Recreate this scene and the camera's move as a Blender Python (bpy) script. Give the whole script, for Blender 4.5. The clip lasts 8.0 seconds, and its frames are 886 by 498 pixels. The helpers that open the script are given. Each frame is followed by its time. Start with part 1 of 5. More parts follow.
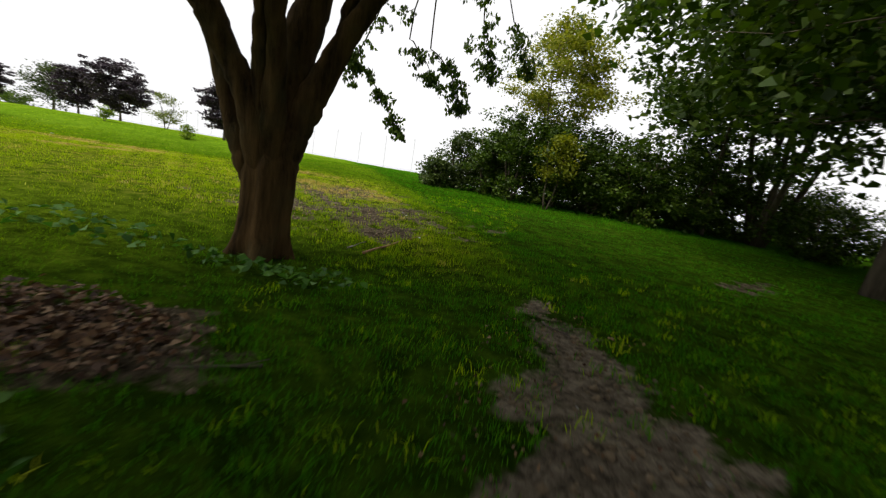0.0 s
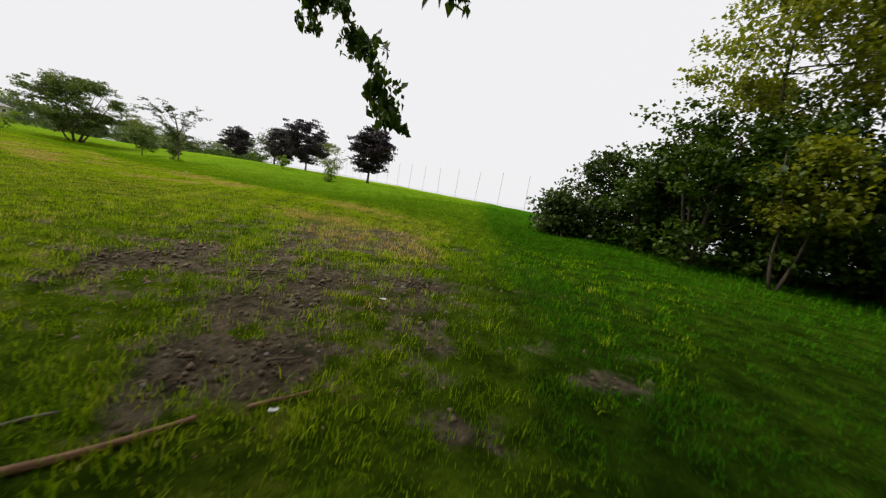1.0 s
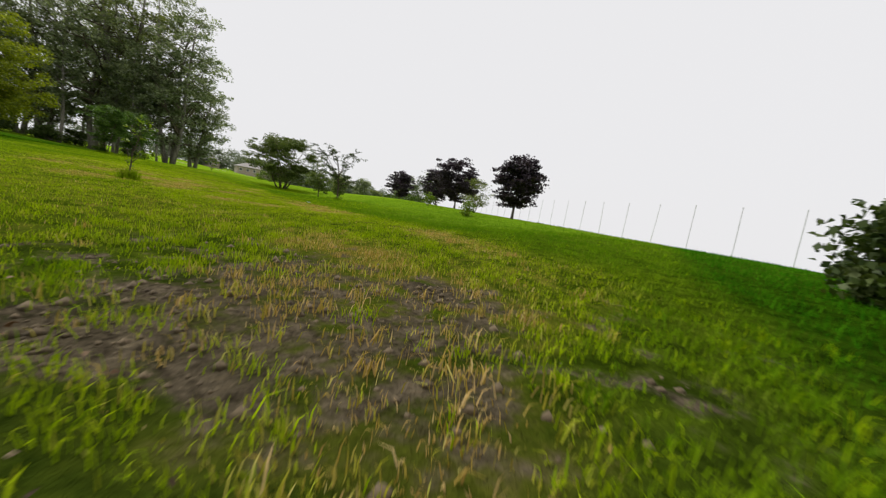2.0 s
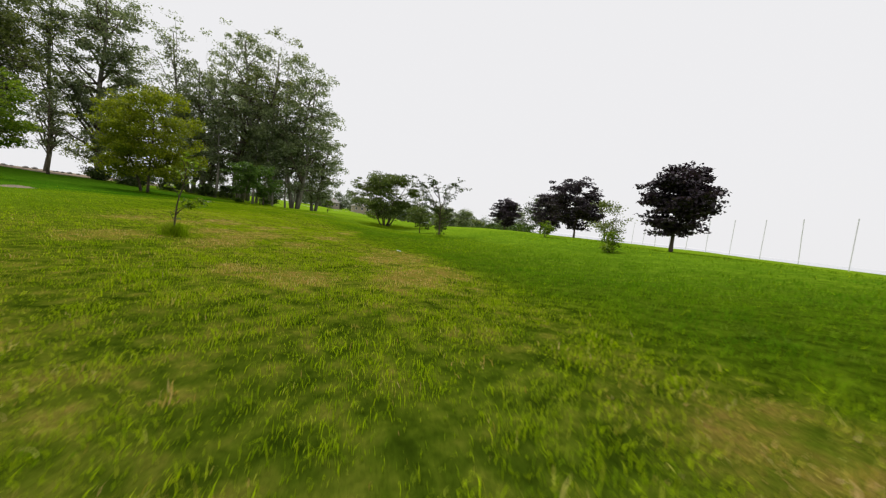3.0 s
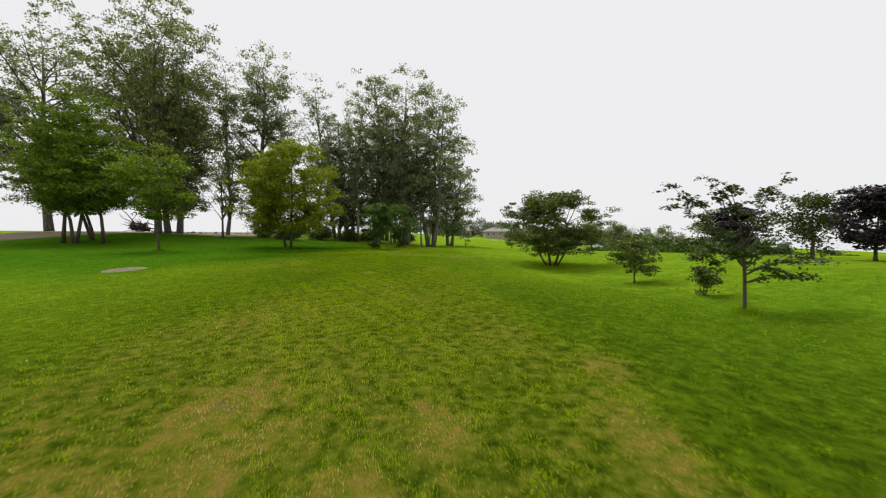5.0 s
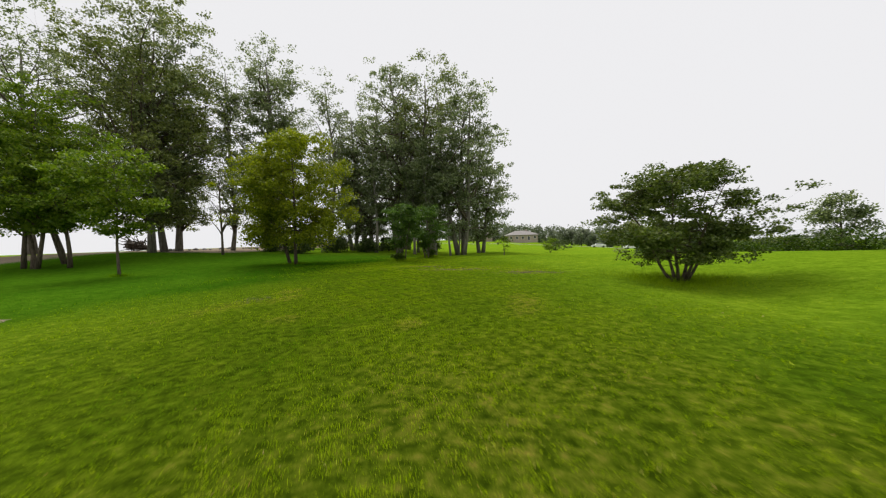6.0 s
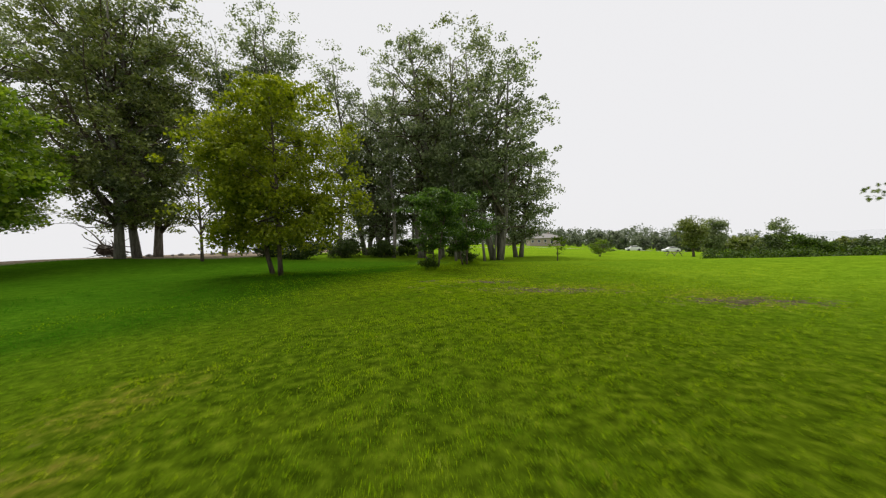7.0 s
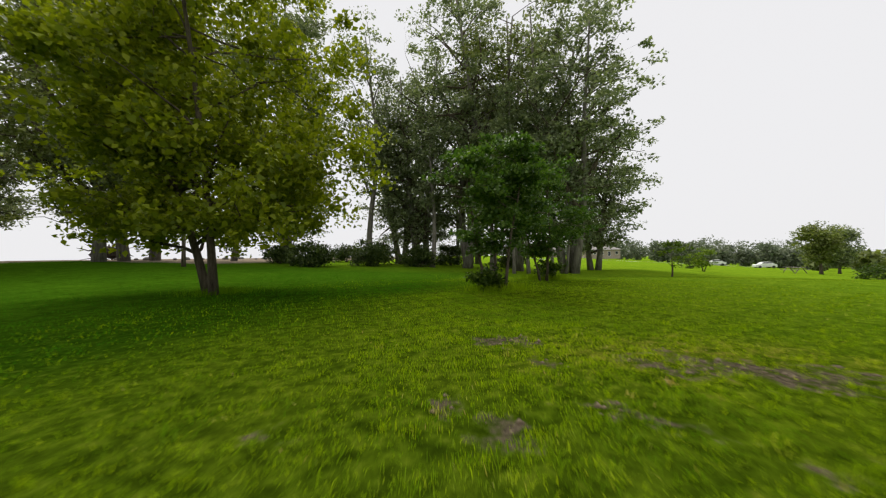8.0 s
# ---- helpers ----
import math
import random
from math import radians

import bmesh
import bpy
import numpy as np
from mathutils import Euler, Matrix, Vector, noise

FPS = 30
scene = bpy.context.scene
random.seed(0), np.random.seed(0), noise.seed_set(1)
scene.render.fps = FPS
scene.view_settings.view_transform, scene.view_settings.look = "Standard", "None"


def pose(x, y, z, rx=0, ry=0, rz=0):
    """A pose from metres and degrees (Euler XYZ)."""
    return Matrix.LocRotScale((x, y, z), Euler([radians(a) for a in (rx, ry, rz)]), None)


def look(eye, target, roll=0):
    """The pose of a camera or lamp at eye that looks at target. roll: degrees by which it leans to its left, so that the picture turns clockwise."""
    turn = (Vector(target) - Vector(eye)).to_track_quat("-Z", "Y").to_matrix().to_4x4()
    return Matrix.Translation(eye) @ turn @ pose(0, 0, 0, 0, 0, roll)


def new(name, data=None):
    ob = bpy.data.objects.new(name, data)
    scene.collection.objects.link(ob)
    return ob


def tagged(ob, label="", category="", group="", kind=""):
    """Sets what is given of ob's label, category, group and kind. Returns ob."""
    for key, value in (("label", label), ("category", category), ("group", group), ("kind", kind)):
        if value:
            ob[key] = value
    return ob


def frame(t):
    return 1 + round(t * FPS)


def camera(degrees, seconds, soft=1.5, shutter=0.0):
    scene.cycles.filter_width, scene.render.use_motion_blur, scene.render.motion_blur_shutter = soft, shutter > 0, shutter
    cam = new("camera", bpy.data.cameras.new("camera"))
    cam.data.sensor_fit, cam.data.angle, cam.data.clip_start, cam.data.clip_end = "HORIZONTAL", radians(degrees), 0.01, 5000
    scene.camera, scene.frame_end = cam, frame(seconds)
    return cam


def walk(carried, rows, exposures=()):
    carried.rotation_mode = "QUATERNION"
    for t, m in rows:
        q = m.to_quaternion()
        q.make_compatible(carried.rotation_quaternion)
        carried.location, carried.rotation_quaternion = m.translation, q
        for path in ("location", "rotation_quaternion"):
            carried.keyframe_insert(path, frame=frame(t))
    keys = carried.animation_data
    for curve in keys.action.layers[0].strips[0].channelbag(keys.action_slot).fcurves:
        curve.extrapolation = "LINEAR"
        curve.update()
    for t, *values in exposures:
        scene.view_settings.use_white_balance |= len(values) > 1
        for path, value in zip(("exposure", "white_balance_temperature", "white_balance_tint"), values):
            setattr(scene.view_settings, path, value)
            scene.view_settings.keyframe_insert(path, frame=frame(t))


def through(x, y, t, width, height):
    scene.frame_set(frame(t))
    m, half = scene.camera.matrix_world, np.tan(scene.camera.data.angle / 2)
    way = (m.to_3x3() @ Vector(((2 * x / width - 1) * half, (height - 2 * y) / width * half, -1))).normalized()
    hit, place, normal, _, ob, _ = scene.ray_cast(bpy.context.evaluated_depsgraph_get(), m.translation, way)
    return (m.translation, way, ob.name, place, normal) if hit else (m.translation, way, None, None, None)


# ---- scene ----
cam = camera(100.5, 8.0, soft=1.2, shutter=0.13)
PATH = [
    (0, (-1.526, 2.425, 0.715), (-1.839, 4.361, 0.324), 10.0),
    (0.3, (-1.3, 3.669, 0.718), (-1.911, 5.542, 0.376), 10.3),
    (0.5, (-1.2, 4.324, 0.723), (-2.014, 6.122, 0.396), 10.3),
    (1, (-1.486, 5.857, 0.753), (-2.611, 7.482, 0.451), 10.3),
    (1.5, (-2.156, 7.149, 0.64), (-3.552, 8.554, 0.365), 10.5),
    (2, (-3.135, 8.233, 0.538), (-4.847, 9.243, 0.31), 9.9),
    (2.2, (-3.666, 8.519, 0.565), (-5.454, 9.389, 0.348), 9.2),
    (3.3, (-7.417, 9.121, 0.77), (-9.373, 9.514, 0.628), 5.4),
    (3.5, (-8.153, 9.158, 0.83), (-10.121, 9.485, 0.695), 4.6),
    (4, (-10.035, 9.044, 1.122), (-12.028, 9.152, 1.008), 3.1),
    (4.5, (-12.15, 8.474, 1.277), (-14.146, 8.387, 1.185), 1.7),
    (5, (-14.505, 7.698, 1.418), (-16.492, 7.486, 1.335), 0.4),
    (5.2, (-15.553, 7.354, 1.448), (-17.537, 7.118, 1.371), -0.2),
    (6.3, (-23.555, 4.283, 1.363), (-25.528, 3.957, 1.324), -2.2),
    (6.5, (-25.089, 3.667, 1.331), (-27.059, 3.326, 1.291), -2.1),
    (7, (-29.155, 2.153, 1.222), (-31.118, 1.771, 1.202), -2.3),
    (7.5, (-33.477, 0.846, 1.036), (-35.427, 0.401, 1.045), -2.3),
    (8, (-37.572, -0.225, 0.912), (-39.476, -0.836, 0.959), -1.3),
]
walk(cam, [(t, look(eye, target, roll)) for t, eye, target, roll in PATH], exposures=[(0, 0.3), (0.5, 0.18), (1, 0.03), (1.5, 0.0), (2, -0.05), (3.3, 0.0), (8, 0.0)])


# ---------------------------------------------------------------- world and light
world = bpy.data.worlds.new("overcast_sky")
scene.world = world
world.use_nodes = True
wn, wl = world.node_tree.nodes, world.node_tree.links
wn.clear()
sky = wn.new("ShaderNodeTexSky")
sky.sky_type = "NISHITA"
sky.sun_disc = False
sky.sun_elevation = radians(48)
sky.sun_rotation = radians(60)
sky.air_density, sky.dust_density = 1.0, 6.0
sky_scale = wn.new("ShaderNodeMix")
sky_scale.data_type = "RGBA"
sky_scale.blend_type = "MULTIPLY"
sky_scale.inputs[0].default_value = 1.0
sky_scale.inputs[7].default_value = (0.1, 0.1, 0.1, 1)
cloud = wn.new("ShaderNodeMix")
cloud.data_type = "RGBA"
cloud.inputs[0].default_value = 0.965
cloud.inputs[7].default_value = (0.88, 0.875, 0.89, 1)
back = wn.new("ShaderNodeBackground")
back.inputs[1].default_value = 1.0
world_out = wn.new("ShaderNodeOutputWorld")
wl.new(sky.outputs[0], sky_scale.inputs[6])
wl.new(sky_scale.outputs[2], cloud.inputs[6])
wl.new(cloud.outputs[2], back.inputs[0])
wl.new(back.outputs[0], world_out.inputs[0])

sun_data = bpy.data.lights.new("sun", "SUN")
sun_data.energy = 3.0
sun_data.angle = radians(34)
sun_data.color = (1.0, 0.97, 0.9)
sun = new("sun", sun_data)
sun.matrix_world = look((-45, -8, 38), (-22, 6, 0))


# ---------------------------------------------------------------- materials
def material(name, rough=0.8):
    m = bpy.data.materials.new(name)
    m.use_nodes = True
    nt = m.node_tree
    bsdf = nt.nodes["Principled BSDF"]
    bsdf.inputs["Roughness"].default_value = rough
    return m, nt, bsdf


def node(nt, kind, **values):
    n = nt.nodes.new(kind)
    for key, value in values.items():
        n.inputs[key.replace("_", " ")].default_value = value
    return n


def ramp(nt, source, stops):
    r = nt.nodes.new("ShaderNodeValToRGB")
    while len(r.color_ramp.elements) < len(stops):
        r.color_ramp.elements.new(0.5)
    for e, (p, c) in zip(r.color_ramp.elements, stops):
        e.position, e.color = p, (*c, 1)
    nt.links.new(source, r.inputs[0])
    return r.outputs[0]


def noise_at(nt, scale, detail=4.0, rough=0.6, coords="Object"):
    co = nt.nodes.new("ShaderNodeTexCoord")
    n = node(nt, "ShaderNodeTexNoise", Scale=scale, Detail=detail, Roughness=rough)
    nt.links.new(co.outputs[coords], n.inputs["Vector"])
    return n.outputs["Fac"]


def mix(nt, fac, a, b, blend="MIX"):
    m = nt.nodes.new("ShaderNodeMix")
    m.data_type, m.blend_type = "RGBA", blend
    for sock, v in ((m.inputs[0], fac), (m.inputs[6], a), (m.inputs[7], b)):
        if hasattr(v, "is_output"):
            nt.links.new(v, sock)
        elif isinstance(v, tuple):
            sock.default_value = (*v, 1)
        else:
            sock.default_value = v
    return m.outputs[2]


def bump(nt, bsdf, height, strength=0.5, distance=0.02):
    b = node(nt, "ShaderNodeBump", Strength=strength, Distance=distance)
    nt.links.new(height, b.inputs["Height"])
    nt.links.new(b.outputs[0], bsdf.inputs["Normal"])


def attribute(nt, name):
    a = nt.nodes.new("ShaderNodeAttribute")
    a.attribute_name = name
    return a.outputs["Fac"]


def plain(name, dark, light, scale=6.0, rough=0.8, relief=0.3, depth=0.01):
    m, nt, bsdf = material(name, rough)
    big, fine = noise_at(nt, scale), noise_at(nt, scale * 9, 3)
    col = mix(nt, fine, ramp(nt, big, [(0.3, dark), (0.7, light)]), (0.5, 0.5, 0.5), "OVERLAY")
    nt.links.new(col, bsdf.inputs["Base Color"])
    bump(nt, bsdf, fine, relief, depth)
    return m


def bark_material(name, dark, light, furrow=14.0):
    m, nt, bsdf = material(name, 0.9)
    co = nt.nodes.new("ShaderNodeTexCoord")
    mp = nt.nodes.new("ShaderNodeMapping")
    mp.inputs["Scale"].default_value = (1, 1, 0.16)
    nt.links.new(co.outputs["Object"], mp.inputs[0])
    n = node(nt, "ShaderNodeTexNoise", Scale=furrow, Detail=6.0, Roughness=0.65)
    nt.links.new(mp.outputs[0], n.inputs["Vector"])
    patchy = noise_at(nt, 2.2, 3)
    col = ramp(nt, n.outputs["Fac"], [(0.32, dark), (0.66, light)])
    col = mix(nt, ramp(nt, patchy, [(0.5, (0, 0, 0)), (0.75, (0.4, 0.4, 0.4))]), col, (0.06, 0.066, 0.03))
    nt.links.new(col, bsdf.inputs["Base Color"])
    bsdf.inputs["Specular IOR Level"].default_value = 0.08
    bump(nt, bsdf, n.outputs["Fac"], 1.0, 0.04)
    return m


def leaf_material(name, shades, through_tint, through=0.35, rough=0.5):
    """Leaves: each one takes its own shade, and some light passes through it."""
    m, nt, bsdf = material(name, rough)
    geo = nt.nodes.new("ShaderNodeNewGeometry")
    col = ramp(nt, geo.outputs["Random Per Island"], [(i / (len(shades) - 1), c) for i, c in enumerate(shades)])
    patch = noise_at(nt, 0.55, 3)
    col = mix(nt, 0.55, col, ramp(nt, patch, [(0.3, (0.62, 0.66, 0.6)), (0.7, (1.25, 1.2, 1.0))]), "MULTIPLY")
    nt.links.new(col, bsdf.inputs["Base Color"])
    bsdf.inputs["Specular IOR Level"].default_value = 0.22
    thin = nt.nodes.new("ShaderNodeBsdfTranslucent")
    nt.links.new(mix(nt, 1.0, col, through_tint, "MULTIPLY"), thin.inputs[0])
    both = nt.nodes.new("ShaderNodeMixShader")
    both.inputs[0].default_value = through
    out = nt.nodes["Material Output"]
    nt.links.new(bsdf.outputs[0], both.inputs[1])
    nt.links.new(thin.outputs[0], both.inputs[2])
    nt.links.new(both.outputs[0], out.inputs[0])
    return m


def ground_material():
    m, nt, bsdf = material("lawn_and_soil", 0.9)
    bare, dry, sand = attribute(nt, "bare"), attribute(nt, "dry"), attribute(nt, "sand")
    rough_n, mid, fine, big = noise_at(nt, 1.7, 6, 0.65), noise_at(nt, 7, 5), noise_at(nt, 60, 4, 0.7), noise_at(nt, 0.16, 3)
    green = ramp(nt, rough_n, [(0.3, (0.115, 0.212, 0.01)), (0.55, (0.165, 0.277, 0.014)), (0.75, (0.225, 0.345, 0.02))])
    green = mix(nt, 0.5, green, ramp(nt, big, [(0.3, (0.75, 0.85, 0.8)), (0.7, (1.3, 1.15, 1.0))]), "MULTIPLY")
    green = mix(nt, 0.5, green, ramp(nt, fine, [(0.3, (0.5, 0.5, 0.5)), (0.7, (1.35, 1.35, 1.2))]), "MULTIPLY")
    green = mix(nt, 0.6, green, ramp(nt, mid, [(0.34, (0.6, 0.62, 0.6)), (0.66, (1.3, 1.25, 1.2))]), "MULTIPLY")
    # Deeper lawn green, which also paints shade by the bank and beach trees.
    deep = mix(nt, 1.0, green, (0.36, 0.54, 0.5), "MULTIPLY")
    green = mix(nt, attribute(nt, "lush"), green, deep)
    straw = ramp(nt, mid, [(0.3, (0.1, 0.16, 0.008)), (0.5, (0.165, 0.165, 0.018)), (0.72, (0.245, 0.165, 0.04))])
    straw = mix(nt, 0.8, straw, ramp(nt, fine, [(0.3, (0.45, 0.45, 0.45)), (0.7, (1.35, 1.35, 1.3))]), "MULTIPLY")
    soil = ramp(nt, mid, [(0.3, (0.048, 0.039, 0.026)), (0.7, (0.155, 0.126, 0.084))])
    # Trodden pale earth along the path.
    soil = mix(nt, attribute(nt, "packed"), soil, ramp(nt, mid, [(0.3, (0.1, 0.083, 0.06)), (0.7, (0.25, 0.21, 0.155))]))
    # Soil hollows are darkened: crevice shade mixed into the colour.
    soil = mix(nt, 0.85, soil, ramp(nt, noise_at(nt, 22, 5, 0.7), [(0.36, (0.25, 0.24, 0.23)), (0.55, (1.0, 1.0, 1.0)), (0.75, (1.35, 1.3, 1.2))]), "MULTIPLY")
    soil = mix(nt, 0.6, soil, ramp(nt, fine, [(0.3, (0.55, 0.55, 0.55)), (0.7, (1.3, 1.3, 1.3))]), "MULTIPLY")
    shore = ramp(nt, mid, [(0.3, (0.22, 0.18, 0.135)), (0.7, (0.32, 0.26, 0.2))])

    def sharpen(value, low, high, wobble):
        a = nt.nodes.new("ShaderNodeMath")
        a.operation = "MULTIPLY_ADD"
        nt.links.new(wobble, a.inputs[0])
        a.inputs[1].default_value = 1.3
        nt.links.new(value, a.inputs[2])
        r = nt.nodes.new("ShaderNodeMapRange")
        r.interpolation_type = "SMOOTHSTEP"
        r.inputs["From Min"].default_value, r.inputs["From Max"].default_value = low + 0.65, high + 0.65
        nt.links.new(a.outputs[0], r.inputs[0])
        return r.outputs[0]

    # Dark thatch between green blades, their shade painted in; pale straw under dry ones.
    thatch_shade = mix(nt, 0.9, green, ramp(nt, mid, [(0.34, (0.17, 0.17, 0.15)), (0.7, (0.58, 0.54, 0.4))]), "MULTIPLY")
    col = mix(nt, attribute(nt, "thatch_shade"), green, thatch_shade)
    col = mix(nt, sharpen(dry, 0.12, 1.05, mid), col, straw)
    # Turf near the trees is darkened: shade between the blades put into the colour.
    shade_tint = ramp(nt, mid, [(0.35, (0.02, 0.032, 0.005)), (0.7, (0.055, 0.075, 0.012))])
    col = mix(nt, attribute(nt, "thin"), col, shade_tint)
    col = mix(nt, sharpen(bare, 0.35, 0.65, mid), col, soil)
    col = mix(nt, sharpen(sand, 0.35, 0.65, mid), col, shore)
    nt.links.new(col, bsdf.inputs["Base Color"])
    bsdf.inputs["Specular IOR Level"].default_value = 0.0
    bump(nt, bsdf, mix(nt, 0.5, fine, noise_at(nt, 22, 5, 0.7)), 0.9, 0.05)
    return m


def grass_material():
    m, nt, bsdf = material("grass_blades", 0.55)
    geo = nt.nodes.new("ShaderNodeNewGeometry")
    dry = attribute(nt, "dry")
    rand = geo.outputs["Random Per Island"]
    green = ramp(nt, rand, [(0, (0.135, 0.25, 0.005)), (0.5, (0.165, 0.295, 0.007)), (1, (0.2, 0.335, 0.01))])
    patch = noise_at(nt, 1.1, 4, 0.6)
    green = mix(nt, 0.85, green, ramp(nt, patch, [(0.34, (0.5, 0.66, 0.7)), (0.66, (1.4, 1.22, 1.0))]), "MULTIPLY")
    # Faded, trodden blades in loose drifts a hand or two across.
    faded = ramp(nt, noise_at(nt, 3.1, 5, 0.65), [(0.52, (0, 0, 0)), (0.68, (0.6, 0.6, 0.6))])
    green = mix(nt, faded, green, ramp(nt, rand, [(0, (0.16, 0.2, 0.02)), (0.6, (0.26, 0.28, 0.035)), (1, (0.38, 0.33, 0.08))]))
    green = mix(nt, 0.55, green, ramp(nt, noise_at(nt, 6.5, 3, 0.6), [(0.34, (0.62, 0.65, 0.65)), (0.66, (1.35, 1.3, 1.2))]), "MULTIPLY")
    # Deep green blades; near the bank and beach trees their darkness is painted shade.
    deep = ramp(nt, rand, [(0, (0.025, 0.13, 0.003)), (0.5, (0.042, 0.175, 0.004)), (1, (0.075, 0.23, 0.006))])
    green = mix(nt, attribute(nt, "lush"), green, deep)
    sunned = ramp(nt, rand, [(0, (0.27, 0.4, 0.002)), (0.5, (0.36, 0.5, 0.003)), (1, (0.44, 0.57, 0.005))])
    straw = ramp(nt, rand, [(0, (0.32, 0.25, 0.03)), (0.4, (0.5, 0.34, 0.08)), (0.75, (0.6, 0.41, 0.14)), (1, (0.7, 0.53, 0.26))])

    def between(low, high):
        r = nt.nodes.new("ShaderNodeMapRange")
        r.inputs["From Min"].default_value, r.inputs["From Max"].default_value = low, high
        nt.links.new(dry, r.inputs[0])
        return r.outputs[0]

    col = mix(nt, between(0.5, 0.95), mix(nt, between(0.0, 0.5), green, sunned), straw)
    nt.links.new(col, bsdf.inputs["Base Color"])
    bsdf.inputs["Specular IOR Level"].default_value = 0.0
    # Bent, crossing blades catch the sky much as the lawn does as a whole.
    half = nt.nodes.new("ShaderNodeVectorMath")
    half.operation = "MULTIPLY_ADD"
    nt.links.new(geo.outputs["Normal"], half.inputs[0])
    half.inputs[1].default_value, half.inputs[2].default_value = (0.6, 0.6, 0.6), (0, 0, 0.6)
    unit = nt.nodes.new("ShaderNodeVectorMath")
    unit.operation = "NORMALIZE"
    nt.links.new(half.outputs[0], unit.inputs[0])
    nt.links.new(unit.outputs[0], bsdf.inputs["Normal"])
    thin = nt.nodes.new("ShaderNodeBsdfTranslucent")
    nt.links.new(col, thin.inputs[0])
    both = nt.nodes.new("ShaderNodeMixShader")
    both.inputs[0].default_value = 0.3
    nt.links.new(bsdf.outputs[0], both.inputs[1])
    nt.links.new(thin.outputs[0], both.inputs[2])
    nt.links.new(both.outputs[0], nt.nodes["Material Output"].inputs[0])
    return m


GROUND = ground_material()
GRASS = grass_material()
BARK = bark_material("grey_brown_bark", (0.045, 0.036, 0.026), (0.16, 0.13, 0.095))
BARK_NEAR = bark_material("smooth_brown_bark", (0.01, 0.006, 0.002), (0.085, 0.05, 0.018), 11.0)
BARK_PALE = bark_material("pale_poplar_bark", (0.09, 0.08, 0.065), (0.27, 0.25, 0.21), 8.0)
LEAF_MAPLE = leaf_material("bright_maple_leaves", [(0.105, 0.148, 0.008), (0.2, 0.248, 0.012), (0.32, 0.36, 0.02)], (1.3, 1.3, 0.5), 0.45)
LEAF_YOUNG = leaf_material("fresh_green_leaves", [(0.07, 0.125, 0.01), (0.135, 0.21, 0.016), (0.24, 0.31, 0.026)], (1.2, 1.3, 0.6), 0.42)
LEAF_POPLAR = leaf_material("grey_green_poplar_leaves", [(0.09, 0.122, 0.06), (0.17, 0.21, 0.115), (0.31, 0.35, 0.22)], (1.2, 1.25, 0.7), 0.45, 0.36)
LEAF_POPLAR_WARM = leaf_material("olive_poplar_leaves", [(0.08, 0.108, 0.028), (0.155, 0.19, 0.054), (0.27, 0.3, 0.11)], (1.2, 1.25, 0.6), 0.38, 0.36)
LEAF_PURPLE = leaf_material("dark_purple_maple_leaves", [(0.02, 0.015, 0.023), (0.042, 0.031, 0.046), (0.08, 0.062, 0.085)], (1.3, 0.7, 0.8), 0.12, 0.45)
LEAF_HEDGE = leaf_material("dark_hedge_leaves", [(0.024, 0.052, 0.005), (0.052, 0.098, 0.008), (0.11, 0.165, 0.016)], (1.2, 1.3, 0.5), 0.28)
LEAF_YELLOW = leaf_material("yellow_green_leaves", [(0.11, 0.15, 0.01), (0.19, 0.225, 0.016), (0.3, 0.32, 0.04)], (1.3, 1.2, 0.5), 0.45)
LEAF_APPLE = leaf_material("olive_bush_leaves", [(0.028, 0.052, 0.014), (0.058, 0.09, 0.02), (0.1, 0.135, 0.036)], (1.2, 1.2, 0.6), 0.25)
LEAF_BUSH = leaf_material("olive_green_bush_leaves", [(0.055, 0.09, 0.018), (0.105, 0.15, 0.03), (0.18, 0.22, 0.06)], (1.2, 1.2, 0.6), 0.3)
LEAF_DEEP = leaf_material("deep_green_leaves", [(0.04, 0.088, 0.014), (0.075, 0.14, 0.022), (0.14, 0.215, 0.036)], (1.1, 1.3, 0.6), 0.38)
# Far leaves are paled: distance haze is put into their colour.
LEAF_FAR = leaf_material("haze_tinted_far_leaves", [(0.12, 0.155, 0.1), (0.17, 0.2, 0.13), (0.23, 0.26, 0.18)], (1, 1, 1), 0.35)
WATER, _nt, _b = material("pale_lake_water", 0.12)
_b.inputs["Base Color"].default_value = (0.4, 0.43, 0.45, 1)
bump(_nt, _b, noise_at(_nt, 0.8, 4), 0.15, 0.05)


# ---------------------------------------------------------------- building helpers
def mesh_of(name, verts, faces, mat, smooth=False):
    me = bpy.data.meshes.new(name)
    if isinstance(faces, np.ndarray):
        n, k = faces.shape
        me.vertices.add(len(verts))
        me.vertices.foreach_set("co", np.asarray(verts, np.float32).ravel())
        me.loops.add(n * k)
        me.loops.foreach_set("vertex_index", faces.astype(np.int32).ravel())
        me.polygons.add(n)
        me.polygons.foreach_set("loop_start", np.arange(0, n * k, k, dtype=np.int32))
        me.polygons.foreach_set("loop_total", np.full(n, k, np.int32))
    else:
        me.from_pydata(verts, [], faces)
    if smooth:
        me.polygons.foreach_set("use_smooth", [True] * len(me.polygons))
    me.materials.append(mat)
    me.update(calc_edges=True)
    return me


def part(name, me, parent, label="", kind=""):
    ob = new(name, me)
    ob.parent = parent
    return tagged(ob, label, kind=kind)


def smooth(a, b, v):
    k = np.clip((np.asarray(v, float) - a) / (b - a), 0, 1)
    return k * k * (3 - 2 * k)


def wave(x, y, s, k=0):
    """A cheap smooth field between about -1 and 1."""
    return (np.sin(x * s + 1.7 * k) * np.cos(y * s * 1.13 + k) + 0.6 * np.sin((x + y) * s * 1.9 + 2.3 * k) + 0.5 * np.cos((x * 0.7 - y) * s * 2.7 + k)) / 2.1


